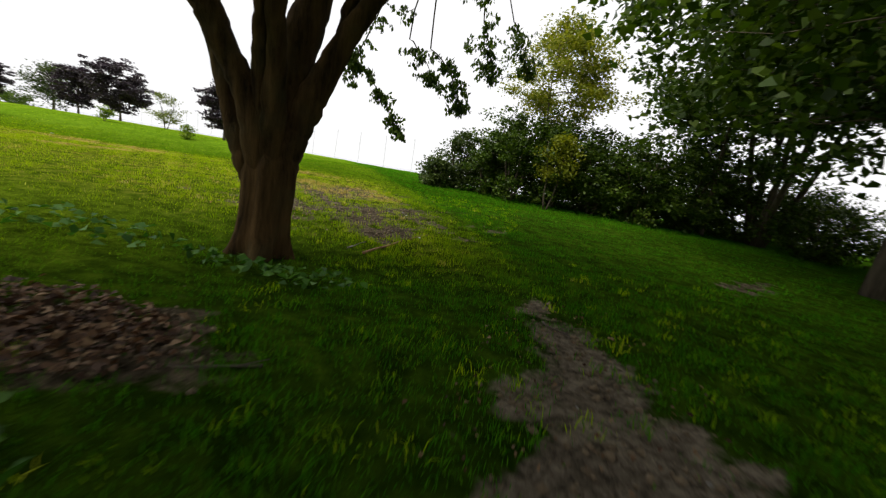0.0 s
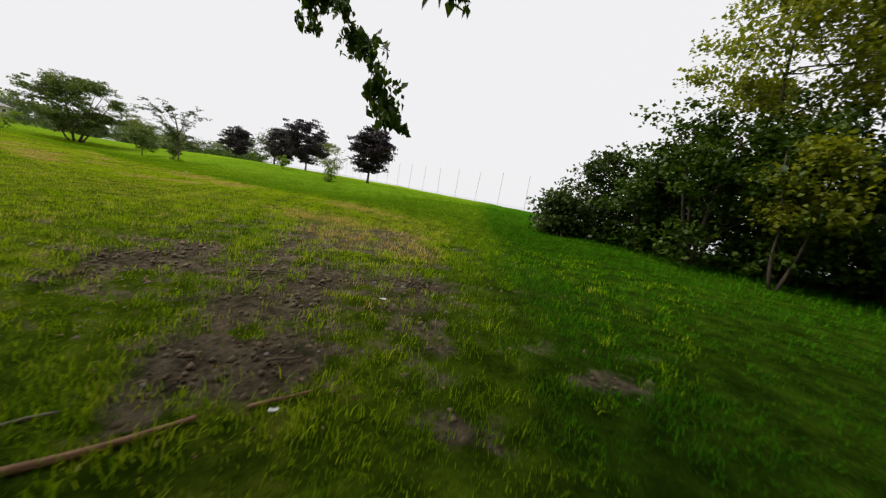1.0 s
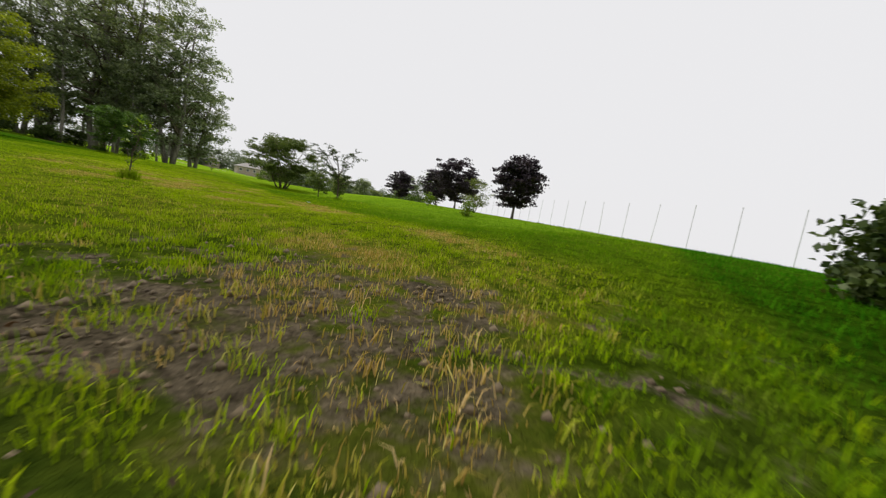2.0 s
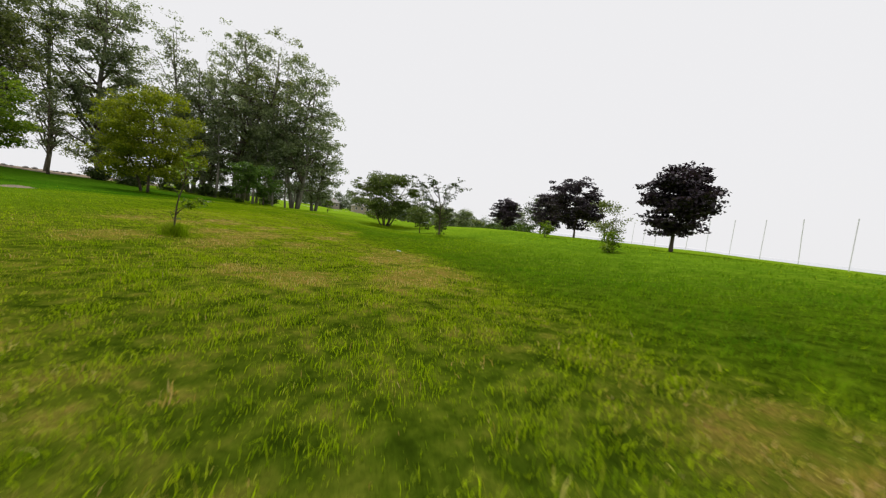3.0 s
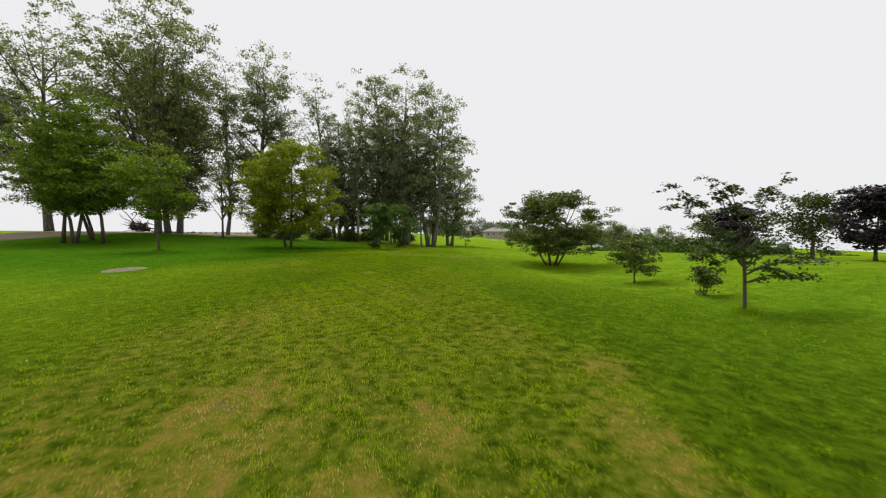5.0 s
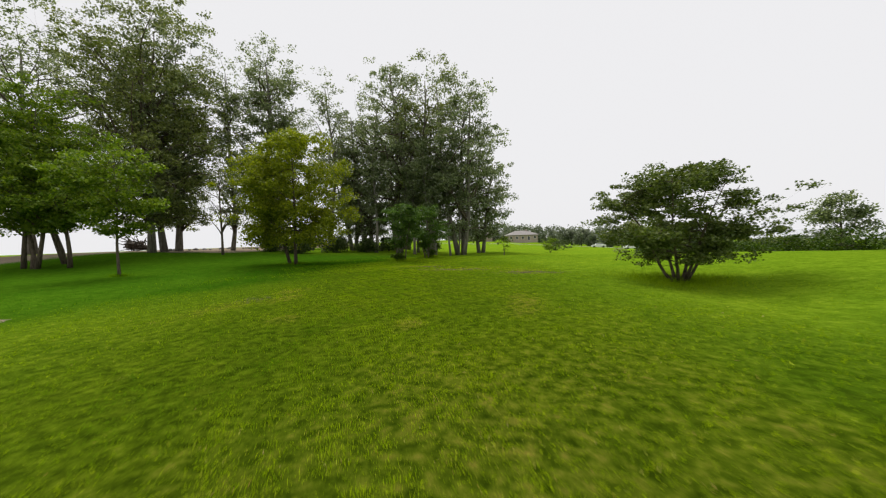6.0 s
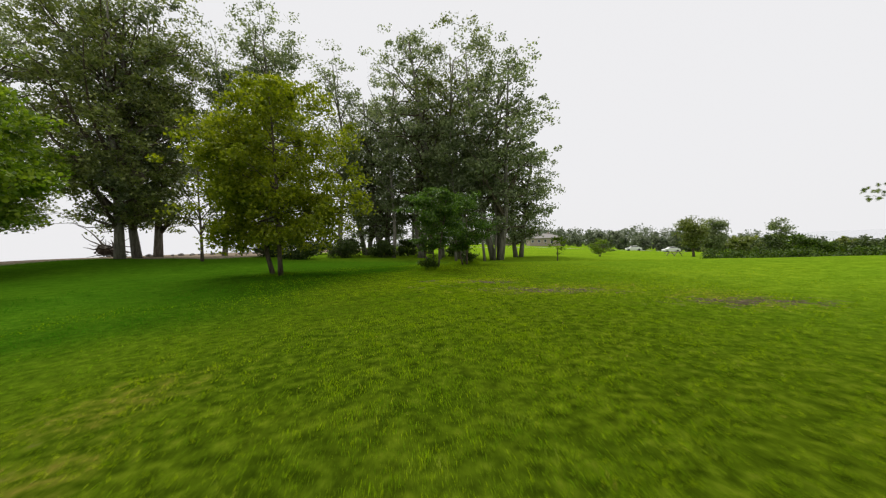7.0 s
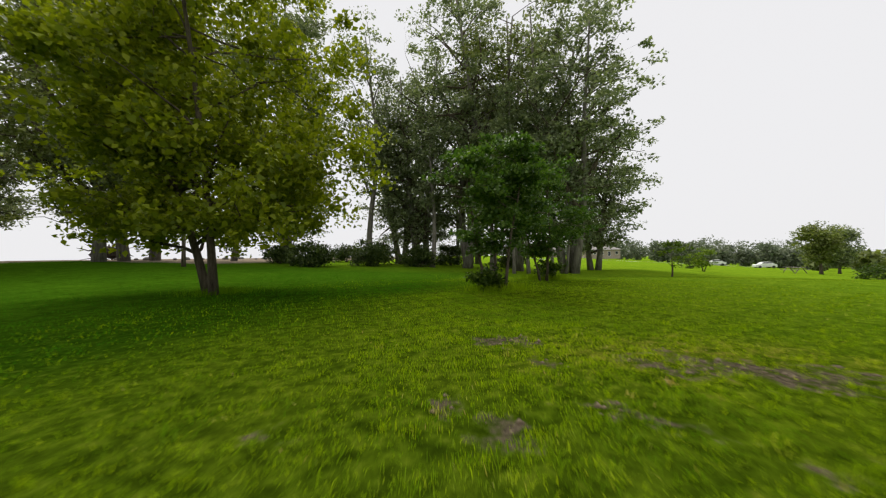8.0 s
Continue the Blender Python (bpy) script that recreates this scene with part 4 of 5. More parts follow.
for i, (x, y, h, r, low, tr, lf, st, n) in enumerate([
        (-54.5, -30.6, 29, 7.8, 3.0, 0.36, LEAF_POPLAR_WARM, 1, 960), (-56.3, -31.0, 28, 6.0, 3.0, 0.34, LEAF_POPLAR, 1, 700), (-59.0, -31.8, 29, 6.0, 3.0, 0.36, LEAF_POPLAR_WARM, 1, 720),
        (-52, -42, 27, 7.4, 3.0, 0.4, LEAF_POPLAR, 1, 1050),
        (-64.8, -23.6, 27.0, 5.2, 2.2, 0.42, LEAF_POPLAR, 1, 980), (-70.5, -13.0, 24.0, 5.0, 2.2, 0.35, LEAF_POPLAR, 2, 560), (-69.0, -8.0, 25, 5.6, 4.4, 0.38, LEAF_POPLAR, 2, 520),
        (-70.5, -3.8, 26.8, 5.8, 3.8, 0.35, LEAF_POPLAR_WARM, 2, 560), (-67.2, 0.4, 22.6, 6.1, 3.0, 0.3, LEAF_POPLAR, 3, 620), (-73.2, 2.6, 15.0, 4.2, 1.8, 0.26, LEAF_POPLAR, 2, 400),
        (-72.0, -15.6, 20.5, 4.6, 2.0, 0.3, LEAF_POPLAR, 2, 460), (-80, -10, 22, 5.0, 2.5, 0.35, LEAF_POPLAR, 2, 380), (-63.5, -28.4, 25, 2.1, 3.0, 0.25, LEAF_POPLAR, 1, 190)]):
    grow("poplar", "tall poplar with grey-green fluttering leaves", "poplar", x, y, h, r, low, tr, BARK_PALE, lf, int(n * 0.84), 38, 0.25, 0.4, 120 + i, lean=(0, 0.05) if i == 9 else (0, 0), stems=st, splay=0.2, limbs=64, corners=3,
         profile="plume", group=POP, uneven=0.35, shell=0.5, twig=0.4, lobed=0.8, rise=(-0.08, 0.28), girth=(0.11, 0.22), along=0.4, limb_bark=BARK, flat=0.55)
for i, (x, y, tr) in enumerate([(-66.5, -10.5, 0.22), (-72.0, -6.2, 0.2), (-67.2, -5.6, 0.18), (-74.0, -10.4, 0.2), (-66.0, -2.6, 0.14), (-65.2, -3.6, 0.12), (-65.8, -0.8, 0.13), (-66.6, 0.1, 0.11)]):
    grow("poplar", "slim poplar stem in the dense grove", "poplar", x, y, 13 + i % 4, 2.0, 5.6, tr, BARK_PALE, LEAF_POPLAR, 80, 34, 0.26, 0.4, 150 + i, corners=3, limbs=14, profile="dome", group=POP, twig=0.4)
grow("tree", "half-dead tree with a bare open top", "tree", -69.5, -18.0, 25.0, 3.8, 9.0, 0.3, BARK_PALE, LEAF_POPLAR, 120, 30, 0.26, 0.5, 140, limbs=26, twig=1.0, uneven=0.5, rise=(0.1, 0.4), corners=3)
grow("tree", "thin half-bare tree on the beach edge", "tree", -54.0, -22.0, 9.0, 2.2, 2.6, 0.12, BARK, LEAF_POPLAR, 44, 24, 0.16, 0.3, 141, limbs=22, twig=1.0, corners=3)
for i, (x, y, h) in enumerate([(-60, -17.5, 1.5), (-64, -15, 1.7), (-66, -11.5, 1.5), (-62.5, -22.5, 1.3), (-68, -16.5, 2.0), (-72, -10.5, 1.8), (-75, -5.0, 1.8), (-71, -21.5, 1.6)]):
    grow("shrub", "shaded dark undergrowth below the poplars", "shrub", x, y, h, 1.7, 0.1, 0.05, BARK, LEAF_APPLE, 90, 40, 0.18, 0.3, 170 + i, stems=4, limbs=10, profile="round", corners=3, group="undergrowth below the poplars")


# ---------------------------------------------------------------- fence by the lake
STEEL = plain("galvanised_steel", (0.5, 0.5, 0.51), (0.65, 0.65, 0.66), 9, 0.5, 0.1, 0.002)
WOOD_GREY = plain("weathered_grey_wood", (0.12, 0.1, 0.08), (0.3, 0.26, 0.22), 9, 0.85, 0.5, 0.01)
WOOD_RED = plain("reddish_bare_root", (0.16, 0.075, 0.035), (0.34, 0.17, 0.09), 14, 0.7, 0.5, 0.006)
STICK = plain("dark_wet_twig", (0.035, 0.026, 0.018), (0.1, 0.075, 0.05), 20, 0.8, 0.4, 0.003)
PAPER = plain("white_crumpled_paper", (0.7, 0.7, 0.72), (0.85, 0.85, 0.86), 30, 0.7, 0.3, 0.004)
STONE = plain("grey_shore_stone", (0.12, 0.115, 0.105), (0.3, 0.28, 0.26), 8, 0.9, 0.5, 0.02)
CHIPS = plain("pale_wood_chips", (0.11, 0.085, 0.05), (0.26, 0.2, 0.12), 30, 0.9, 0.7, 0.02)


def lathe(rings, sides=10):
    """A round body from rings of (z, radius, x shift)."""
    v, f = [], []
    for z, r, dx in rings:
        v += [(dx + r * math.cos(2 * math.pi * k / sides), r * math.sin(2 * math.pi * k / sides), z) for k in range(sides)]
    for i in range(len(rings) - 1):
        for k in range(sides):
            a, b = i * sides + k, i * sides + (k + 1) % sides
            f.append((a, b, b + sides, a + sides))
    f.append(tuple((len(rings) - 1) * sides + k for k in range(sides)))
    f.append(tuple(reversed(range(sides))))
    return v, f


def box(x0, y0, z0, x1, y1, z1):
    v = [(x, y, z) for x in (x0, x1) for y in (y0, y1) for z in (z0, z1)]
    return v, [(0, 1, 3, 2), (4, 6, 7, 5), (0, 4, 5, 1), (2, 3, 7, 6), (0, 2, 6, 4), (1, 5, 7, 3)]


fence = new("fence")
fence.location = (-20, 28, 0)
tagged(fence, "tall thin metal fence posts along the lakeside edge", "fence")
_pv, _pf = lathe([(-0.2, 0.013, 0), (1.82, 0.013, 0), (1.85, 0.017, 0), (1.9, 0.017, 0), (1.915, 0.01, 0)], 8)
_post = mesh_of("post", _pv, _pf, STEEL, False)
POST_PLACES = []
for i in range(20):
    px = -4.5 - 1.9 * i + 0.75 * max(0.0, 1 - i / 9)
    py = 28 - 0.33 * (px + 20)
    POST_PLACES.append((px + 20, py - 28, float(ground_z(px, py))))
for i, (px, py, pz) in enumerate(POST_PLACES):
    ob = part("post", _post, fence)
    ob.location = (px, py, pz)
    ob.rotation_euler = (radians(2 * math.sin(i * 2.1)), radians(1.5 * math.cos(i * 1.3)), 0)


# ---------------------------------------------------------------- driftwood and stones on the beach
def driftwood(x, y, size, seed):
    rng = np.random.default_rng(seed)
    base = new("driftwood")
    base.location = (x, y, float(ground_z(x, y)))
    tagged(base, "washed-up tree root with bare grey branches", "driftwood")
    v, f = [], []
    tube(v, f, wander((-size * 0.22, size * 0.15, 0.3), (size * 0.2, -size * 0.12, 0.75), 6, 0.04, rng), np.linspace(0.3, 0.48, 6), 9)
    part("root_stock", mesh_of("root_stock", v, f, STICK, True), base)
    for i in range(44):
        a = rng.normal(size=3) * np.array([0.12, 0.12, 0.08]) * size + np.array([0, 0, 0.6])
        way = rng.normal(size=3)
        way[2] = abs(way[2]) * 0.8 - 0.15
        way *= size * rng.uniform(0.25, 0.5) / np.linalg.norm(way)
        v, f = [], []
        tube(v, f, wander(a, a + way, 5, 0.1, rng), np.linspace(0.1, 0.015, 5), 5)
        part("root", mesh_of("root", v, f, STICK, True), base)
    for reach, top in ((0.62, 0.82), (0.55, 0.6)):
        v, f = [], []
        tube(v, f, wander((0, 0, 0.6), (0.8 * reach * size, -0.6 * reach * size, top * size), 7, 0.04, rng), np.linspace(0.1, 0.03, 7), 6)
        part("bare_limb", mesh_of("bare_limb", v, f, WOOD_GREY, True), base)


driftwood(-59.5, -38.0, 3.9, 5)


def stone_mesh(seed, r):
    rng = np.random.default_rng(seed)
    bm = bmesh.new()
    bmesh.ops.create_icosphere(bm, subdivisions=2, radius=r)
    for vv in bm.verts:
        vv.co *= 1 + 0.22 * noise.noise(vv.co * (1.6 / r) + Vector((seed, 0, 0)))
        vv.co.z *= 0.62
    me = bpy.data.meshes.new("stone")
    bm.to_mesh(me)
    bm.free()
    me.materials.append(STONE)
    return me


_stones = [stone_mesh(s, r) for s, r in ((1, 0.2), (2, 0.26), (3, 0.16), (4, 0.3))]
_rng = np.random.default_rng(8)
for i in range(26):
    x, y = -57 - 0.75 * i + _rng.normal() * 0.4, -35.0 + 0.24 * i + _rng.normal() * 0.7
    ob = new("stone", _stones[i % 4])
    ob.location = (x, y, float(ground_z(x, y)) + 0.05)
    ob.rotation_euler = (0, 0, i * 1.7)
    tagged(ob, "grey weathered stone on the beach edge", "stone", "beach stones")


# ---------------------------------------------------------------- far houses, vehicles, hedge row, woods
HOUSE_WALL = plain("tan_house_wall", (0.3, 0.24, 0.2), (0.42, 0.35, 0.3), 2, 0.9, 0.2)
HOUSE_ROOF = plain("grey_brown_shingles", (0.2, 0.18, 0.17), (0.32, 0.3, 0.29), 3, 0.9, 0.3)
WHITE = plain("white_paint", (0.7, 0.7, 0.7), (0.82, 0.82, 0.82), 3, 0.5, 0.05)
GLASS, _gt, _gb = material("dark_window_glass", 0.08)
_gb.inputs["Base Color"].default_value = (0.03, 0.035, 0.04, 1)
RUBBER, _gt, _gb = material("black_tyre", 0.8)
_gb.inputs["Base Color"].default_value = (0.02, 0.02, 0.02, 1)
PAVING = plain("pale_concrete", (0.4, 0.39, 0.37), (0.52, 0.51, 0.49), 2, 0.9, 0.2)


def house(x, y, z, turn, length, width, wall_h, roof_h):
    base = new("house")
    base.location, base.rotation_euler = (x, y, z), (0, 0, radians(turn))
    tagged(base, "single-storey tan house with a hipped grey roof", "house")
    L, W = length / 2, width / 2
    part("wall", mesh_of("wall", *box(-L, -W, -1.0, L, W, wall_h), HOUSE_WALL), base)
    e = 0.6
    v = [(-L - e, -W - e, wall_h), (L + e, -W - e, wall_h), (L + e, W + e, wall_h), (-L - e, W + e, wall_h), (-L + W, 0, wall_h + roof_h), (L - W, 0, wall_h + roof_h)]
    v += [(a, b, c - 0.18) for a, b, c in v[:4]]
    part("roof", mesh_of("roof", v, [(0, 1, 5, 4), (1, 2, 5), (2, 3, 4, 5), (3, 0, 4), (6, 7, 1, 0), (7, 8, 2, 1), (8, 9, 3, 2), (9, 6, 0, 3), (9, 8, 7, 6)], HOUSE_ROOF), base)
    for i in range(5):
        wx = -L + length * (i + 0.5) / 5
        for side in (-1, 1):
            tall = 2.0 if i == 3 else 1.3
            name = "door" if i == 3 else "window"
            w = part(name, mesh_of(name, *box(wx - 0.6, side * W - 0.05, 2.2 - tall, wx + 0.6, side * W + 0.05, 2.2), WHITE), base)
            part("pane", mesh_of("pane", *box(wx - 0.5, side * W - 0.07, 2.3 - tall, wx + 0.5, side * W + 0.07, 2.1), GLASS), w)
    for s in (-1, 1):
        w = part("window", mesh_of("window", *box(s * L - 0.05, -0.8, 0.9, s * L + 0.05, 0.8, 2.2), WHITE), base)
        part("pane", mesh_of("pane", *box(s * L - 0.07, -0.7, 1.0, s * L + 0.07, 0.7, 2.1), GLASS), w)
    part("chimney", mesh_of("chimney", *box(L * 0.3, -0.4, wall_h, L * 0.3 + 0.7, 0.4, wall_h + roof_h + 0.7), HOUSE_WALL), base)


def car(x, y, z, turn, paint, label):
    base = new("car")
    base.location, base.rotation_euler = (x, y, z), (0, 0, radians(turn))
    tagged(base, label, "car", "parked cars")
    v, f = [], []
    outline = [(-2.2, 0.35), (-2.25, 0.8), (-1.9, 0.95), (-1.2, 1.0), (-0.6, 1.5), (0.9, 1.52), (1.6, 1.05), (2.15, 0.95), (2.2, 0.35)]
    for s in (-0.85, 0.85):
        v += [(a, s * (0.82 if b > 1.2 else 1), b) for a, b in outline]
    n = len(outline)
    f = [(i, (i + 1) % n, n + (i + 1) % n, n + i) for i in range(n)] + [tuple(reversed(range(n))), tuple(range(n, 2 * n))]
    part("body", mesh_of("body", v, f, paint), base)
    part("window", mesh_of("window", *box(-0.75, -0.8, 1.08, 1.1, 0.8, 1.42), GLASS), base)
    for wx in (-1.4, 1.4):
        for wy in (-0.8, 0.8):
            wv, wf = lathe([(-0.1, 0.32, 0), (0.1, 0.32, 0)], 14)
            w = part("wheel", mesh_of("wheel", wv, wf, RUBBER), base)
            w.location, w.rotation_euler = (wx, wy, 0.32), (radians(90), 0, 0)


house(-217, 16.1, -0.2, 98, 15, 9, 3.0, 2.2)
house(-262, -6, 0.6, 80, 14, 9, 3.0, 2.4)
for i, (x, y, t) in enumerate([(-149.1, 37.3, 80), (-146.1, 46.4, 95)]):
    car(x, y, float(ground_z(x, y)), t, WHITE, "white parked car on the far side of the lawn")

# Pale footpath in front of the house.
_v, _f = [], []
for i in range(41):
    x, y = -150 - 1.2 * i * 0.3, -18 + 1.9 * i
    z = float(ground_z(x, y))
    _v += [(x - 1.3, y, float(ground_z(x - 1.3, y)) + 0.05), (x + 1.3, y, float(ground_z(x + 1.3, y)) + 0.05)]
    if i:
        _f.append((2 * i - 2, 2 * i - 1, 2 * i + 1, 2 * i))
tagged(new("footpath", mesh_of("footpath", _v, _f, PAVING)), "pale concrete footpath across the far lawn", "path", kind="structure")

grow("tree", "round-topped tree standing alone on the far lawn", "tree", -97.0, 31.2, 6.6, 2.7, 1.6, 0.2, BARK, LEAF_POPLAR_WARM, 170, 40, 0.26, 0.45, 201, profile="umbrella", limbs=14)
grow("tree", "leafy tree behind the far hedge row", "tree", -112.0, 41.4, 7.6, 2.6, 1.2, 0.2, BARK, LEAF_POPLAR, 180, 40, 0.28, 0.5, 202, profile="oval", limbs=14)
grow("tree", "small tree showing above the far hedge row", "tree", -113.8, 54.0, 8.0, 2.3, 3.0, 0.15, BARK, LEAF_POPLAR, 90, 34, 0.3, 0.45, 203, limbs=10)
for i, (x, y, h, r) in enumerate([(-61, 5.6, 2.0, 0.95), (-78.9, 12.7, 2.1, 1.6), (-92, 15.5, 2.2, 1.7), (-100, 18, 2.0, 2.2)]):
    grow("sapling" if i == 0 else "bush", "small spreading young tree on the far lawn" if i == 0 else "low dark bush on the far lawn", "sapling" if i == 0 else "bush", x, y, h, r, 0.6 if i < 2 else 0.1, 0.05, BARK,
         LEAF_YOUNG if i < 2 else LEAF_APPLE, 16 if i == 0 else 60, 30, 0.13, 0.2, 210 + i, limbs=8, stems=1 + (i > 0), profile="umbrella" if i < 2 else "round", flat=0.35)
for i in range(12):
    x, y = -90.5 + 0.9 * i + (i % 2) * 0.6, 38.5 + 2.9 * i
    grow("shrub", "dense shrub in the long far hedge row", "shrub", x, y, 3.3 + 0.5 * math.sin(i * 2.2), 2.3, 0.05, 0.07, BARK, LEAF_HEDGE if i % 3 else LEAF_APPLE, 100, 34, 0.24, 0.36, 220 + i, corners=3, stems=3, profile="round",
         group="far hedge row", limbs=10, shell=0.4, twig=0.15)


def picnic_table(x, y, turn):
    base = new("picnic_table")
    base.location, base.rotation_euler = (x, y, float(ground_z(x, y))), (0, 0, radians(turn))
    tagged(base, "dark wooden picnic table on the far lawn", "table")
    for i in range(5):
        part("board", mesh_of("board", *box(-1.1, -0.4 + 0.165 * i, 0.72, 1.1, -0.25 + 0.165 * i, 0.76), WOOD_GREY), base)
    for s in (-1, 1):
        part("bench", mesh_of("bench", *box(-1.1, s * 0.72 - 0.13, 0.42, 1.1, s * 0.72 + 0.13, 0.46), WOOD_GREY), base)
        for e in (-0.8, 0.8):
            v, f = [], []
            tube(v, f, [(e, s * 0.2, 0.72), (e, s * 0.75, 0)], [0.05, 0.05], 4)
            part("leg", mesh_of("leg", v, f, WOOD_GREY), base)


picnic_table(-95, 27.5, 20)


def woods(name, label, places, leaf_mat, leaf, seed):
    """A far band of trees whose single leaves cannot be told apart: trunks and leaf clumps in one mesh each."""
    rng = np.random.default_rng(seed)
    pts, tv, tf = [], [], []
    for x, y, h, r in places:
        z = float(ground_z(x, y))
        tube(tv, tf, [(x, y, z - 0.5), (x, y, z + h * 0.6)], [0.25, 0.1], 5)
        n = 34
        az, f = rng.random(n) * 6.283, rng.random(n)
        rr = r * np.sqrt(np.clip(1 - (2 * f - 1) ** 2, 0.05, 1)) * rng.random(n) ** 0.4
        c = np.stack([x + np.cos(az) * rr, y + np.sin(az) * rr, z + h * (0.12 + 0.88 * f)], 1)
        pts.append(np.repeat(c, 16, 0) + rng.normal(size=(n * 16, 3)) * r * 0.16)
    pts = np.concatenate(pts)
    nor = rng.normal(size=pts.shape) + np.array([0, 0, 0.7])
    nor /= np.linalg.norm(nor, axis=1)[:, None]
    size = leaf * rng.uniform(0.6, 1.4, len(pts))
    v, f = sprout(pts, nor, size * 0.8, size, 0.2, rng, 3)
    base = new(name, mesh_of(name, v, f, leaf_mat))
    tagged(base, label, "woods", kind="stuff")
    part("trunk", mesh_of("trunk", tv, tf, BARK), base)


_rng = np.random.default_rng(77)
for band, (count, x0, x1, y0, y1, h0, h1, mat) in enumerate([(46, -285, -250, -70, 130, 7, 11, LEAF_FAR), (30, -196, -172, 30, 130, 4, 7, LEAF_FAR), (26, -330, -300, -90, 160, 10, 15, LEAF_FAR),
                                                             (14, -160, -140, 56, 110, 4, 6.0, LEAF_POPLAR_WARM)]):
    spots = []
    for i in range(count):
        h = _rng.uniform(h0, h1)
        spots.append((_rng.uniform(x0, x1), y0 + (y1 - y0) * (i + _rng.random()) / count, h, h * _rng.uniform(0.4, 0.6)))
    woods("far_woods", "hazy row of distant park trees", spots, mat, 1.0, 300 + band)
for i in range(9):
    x, y = -44 - 4.6 * i, 27.5 - 0.1 * i
    grow("shrub", "low dark shrub in the hedge behind the maples", "shrub", x, y, 1.15, 2.4, 0.05, 0.04, BARK, LEAF_HEDGE, 70, 30, 0.15, 0.25, 240 + i, stems=3, profile="round", group="low hedge behind the maples",
         limbs=8, twig=0.2, squash=(1.1, 0.6))
grow("tree", "grey-green tree behind the purple maples", "tree", -52, 29.5, 4.2, 1.9, 0.5, 0.1, BARK, LEAF_POPLAR, 110, 36, 0.18, 0.3, 260, limbs=10)
grow("tree", "grey-green tree behind the purple maples", "tree", -36.5, 25.5, 3.4, 1.8, 0.5, 0.1, BARK, LEAF_APPLE, 110, 36, 0.14, 0.3, 261, limbs=10)


# ---------------------------------------------------------------- small things on the ground
def lying_stick(name, label, a, b, r, mat, seed, bendy=0.04, side_twigs=0, lift=0.0):
    rng = np.random.default_rng(seed)
    n = 9
    p = wander((0, 0, 0), (b[0] - a[0], b[1] - a[1], 0), n, bendy, rng)
    p[:, 2] = ground_z(p[:, 0] + a[0], p[:, 1] + a[1]) + r * 0.6 + lift
    v, f = [], []
    tube(v, f, p, r * np.linspace(1, 0.45, n), 8)
    base = new(name, mesh_of(name, v, f, mat, True))
    base.location = (a[0], a[1], 0)
    tagged(base, label, "stick")
    for i in range(side_twigs):
        q = p[2 + 2 * i]
        v, f = [], []
        tube(v, f, [q, q + np.array([rng.normal() * 0.06, 0.05, 0.03])], [r * 0.5, r * 0.2], 5)
        part("twig", mesh_of("twig", v, f, mat, True), base)


lying_stick("root", "reddish surface root crossing the bare soil", (-2.82, 5.72), (-2.64, 6.34), 0.016, WOOD_RED, 1, 0.02)
lying_stick("root", "thin reddish root end in worn soil", (-2.58, 6.47), (-2.51, 6.67), 0.009, WOOD_RED, 7, 0.03)
lying_stick("stick", "short dark stick on the bare soil", (-2.8, 6.65), (-2.74, 6.78), 0.007, STICK, 2)
lying_stick("stick", "forked dark twig on the path", (-1.19, 4.72), (-1.05, 4.5), 0.007, STICK, 3, 0.08, 2)
lying_stick("stick", "pale dead twig lying in the grass", (-3.02, 5.8), (-2.95, 6.08), 0.01, WOOD_GREY, 4)
lying_stick("stick", "dark twig lying in the grass", (-2.3, 3.55), (-2.55, 3.4), 0.007, STICK, 5, 0.06, 1)
lying_stick("stick", "thin dark twig on the bare soil", (-3.9, 7.1), (-3.7, 7.32), 0.007, STICK, 6, 0.06)


def crumpled(x, y, size, seed, label, name="litter"):
    rng = np.random.default_rng(seed)
    bm = bmesh.new()
    bmesh.ops.create_grid(bm, x_segments=7, y_segments=7, size=size)
    for vv in bm.verts:
        vv.co.z = 0.35 * size * (1 + noise.noise(Vector((vv.co.x / size * 1.7, vv.co.y / size * 1.7, seed))))
        vv.co.x += rng.normal() * size * 0.07
        vv.co.y *= 0.7
    bmesh.ops.solidify(bm, geom=bm.faces[:], thickness=0.001)
    me = bpy.data.meshes.new(name)
    bm.to_mesh(me)
    bm.free()
    me.materials.append(PAPER)
    ob = new(name, me)
    ob.location = (x, y, float(ground_z(x, y)) + 0.03)
    ob.rotation_euler = (0.1, 0.1, seed)
    tagged(ob, label, "litter")


crumpled(-12.93, 9.91, 0.036, 2, "crumpled scrap of white paper on dry grass")
crumpled(-2.93, 7.42, 0.018, 3, "small white paper scrap on bare soil")
crumpled(-2.48, 6.5, 0.014, 4, "small white paper scrap on bare soil")
_rng = np.random.default_rng(12)
for i in range(18):
    cx, cy, sp = [(-2.75, 6.5, 0.35), (-3.5, 7.2, 0.5), (-1.1, 3.6, 0.35), (-3.0, 7.9, 0.25)][i % 4]
    x, y = cx + _rng.normal() * sp, cy + _rng.normal() * sp
    ob = new("pebble", _stones[i % 4])
    ob.scale = [0.03 + 0.04 * _rng.random()] * 3
    ob.location = (x, y, float(ground_z(x, y)) - 0.012)
    ob.rotation_euler = (0, 0, i)
    tagged(ob, "small grey pebble on bare soil", "pebble", "pebbles on the soil")


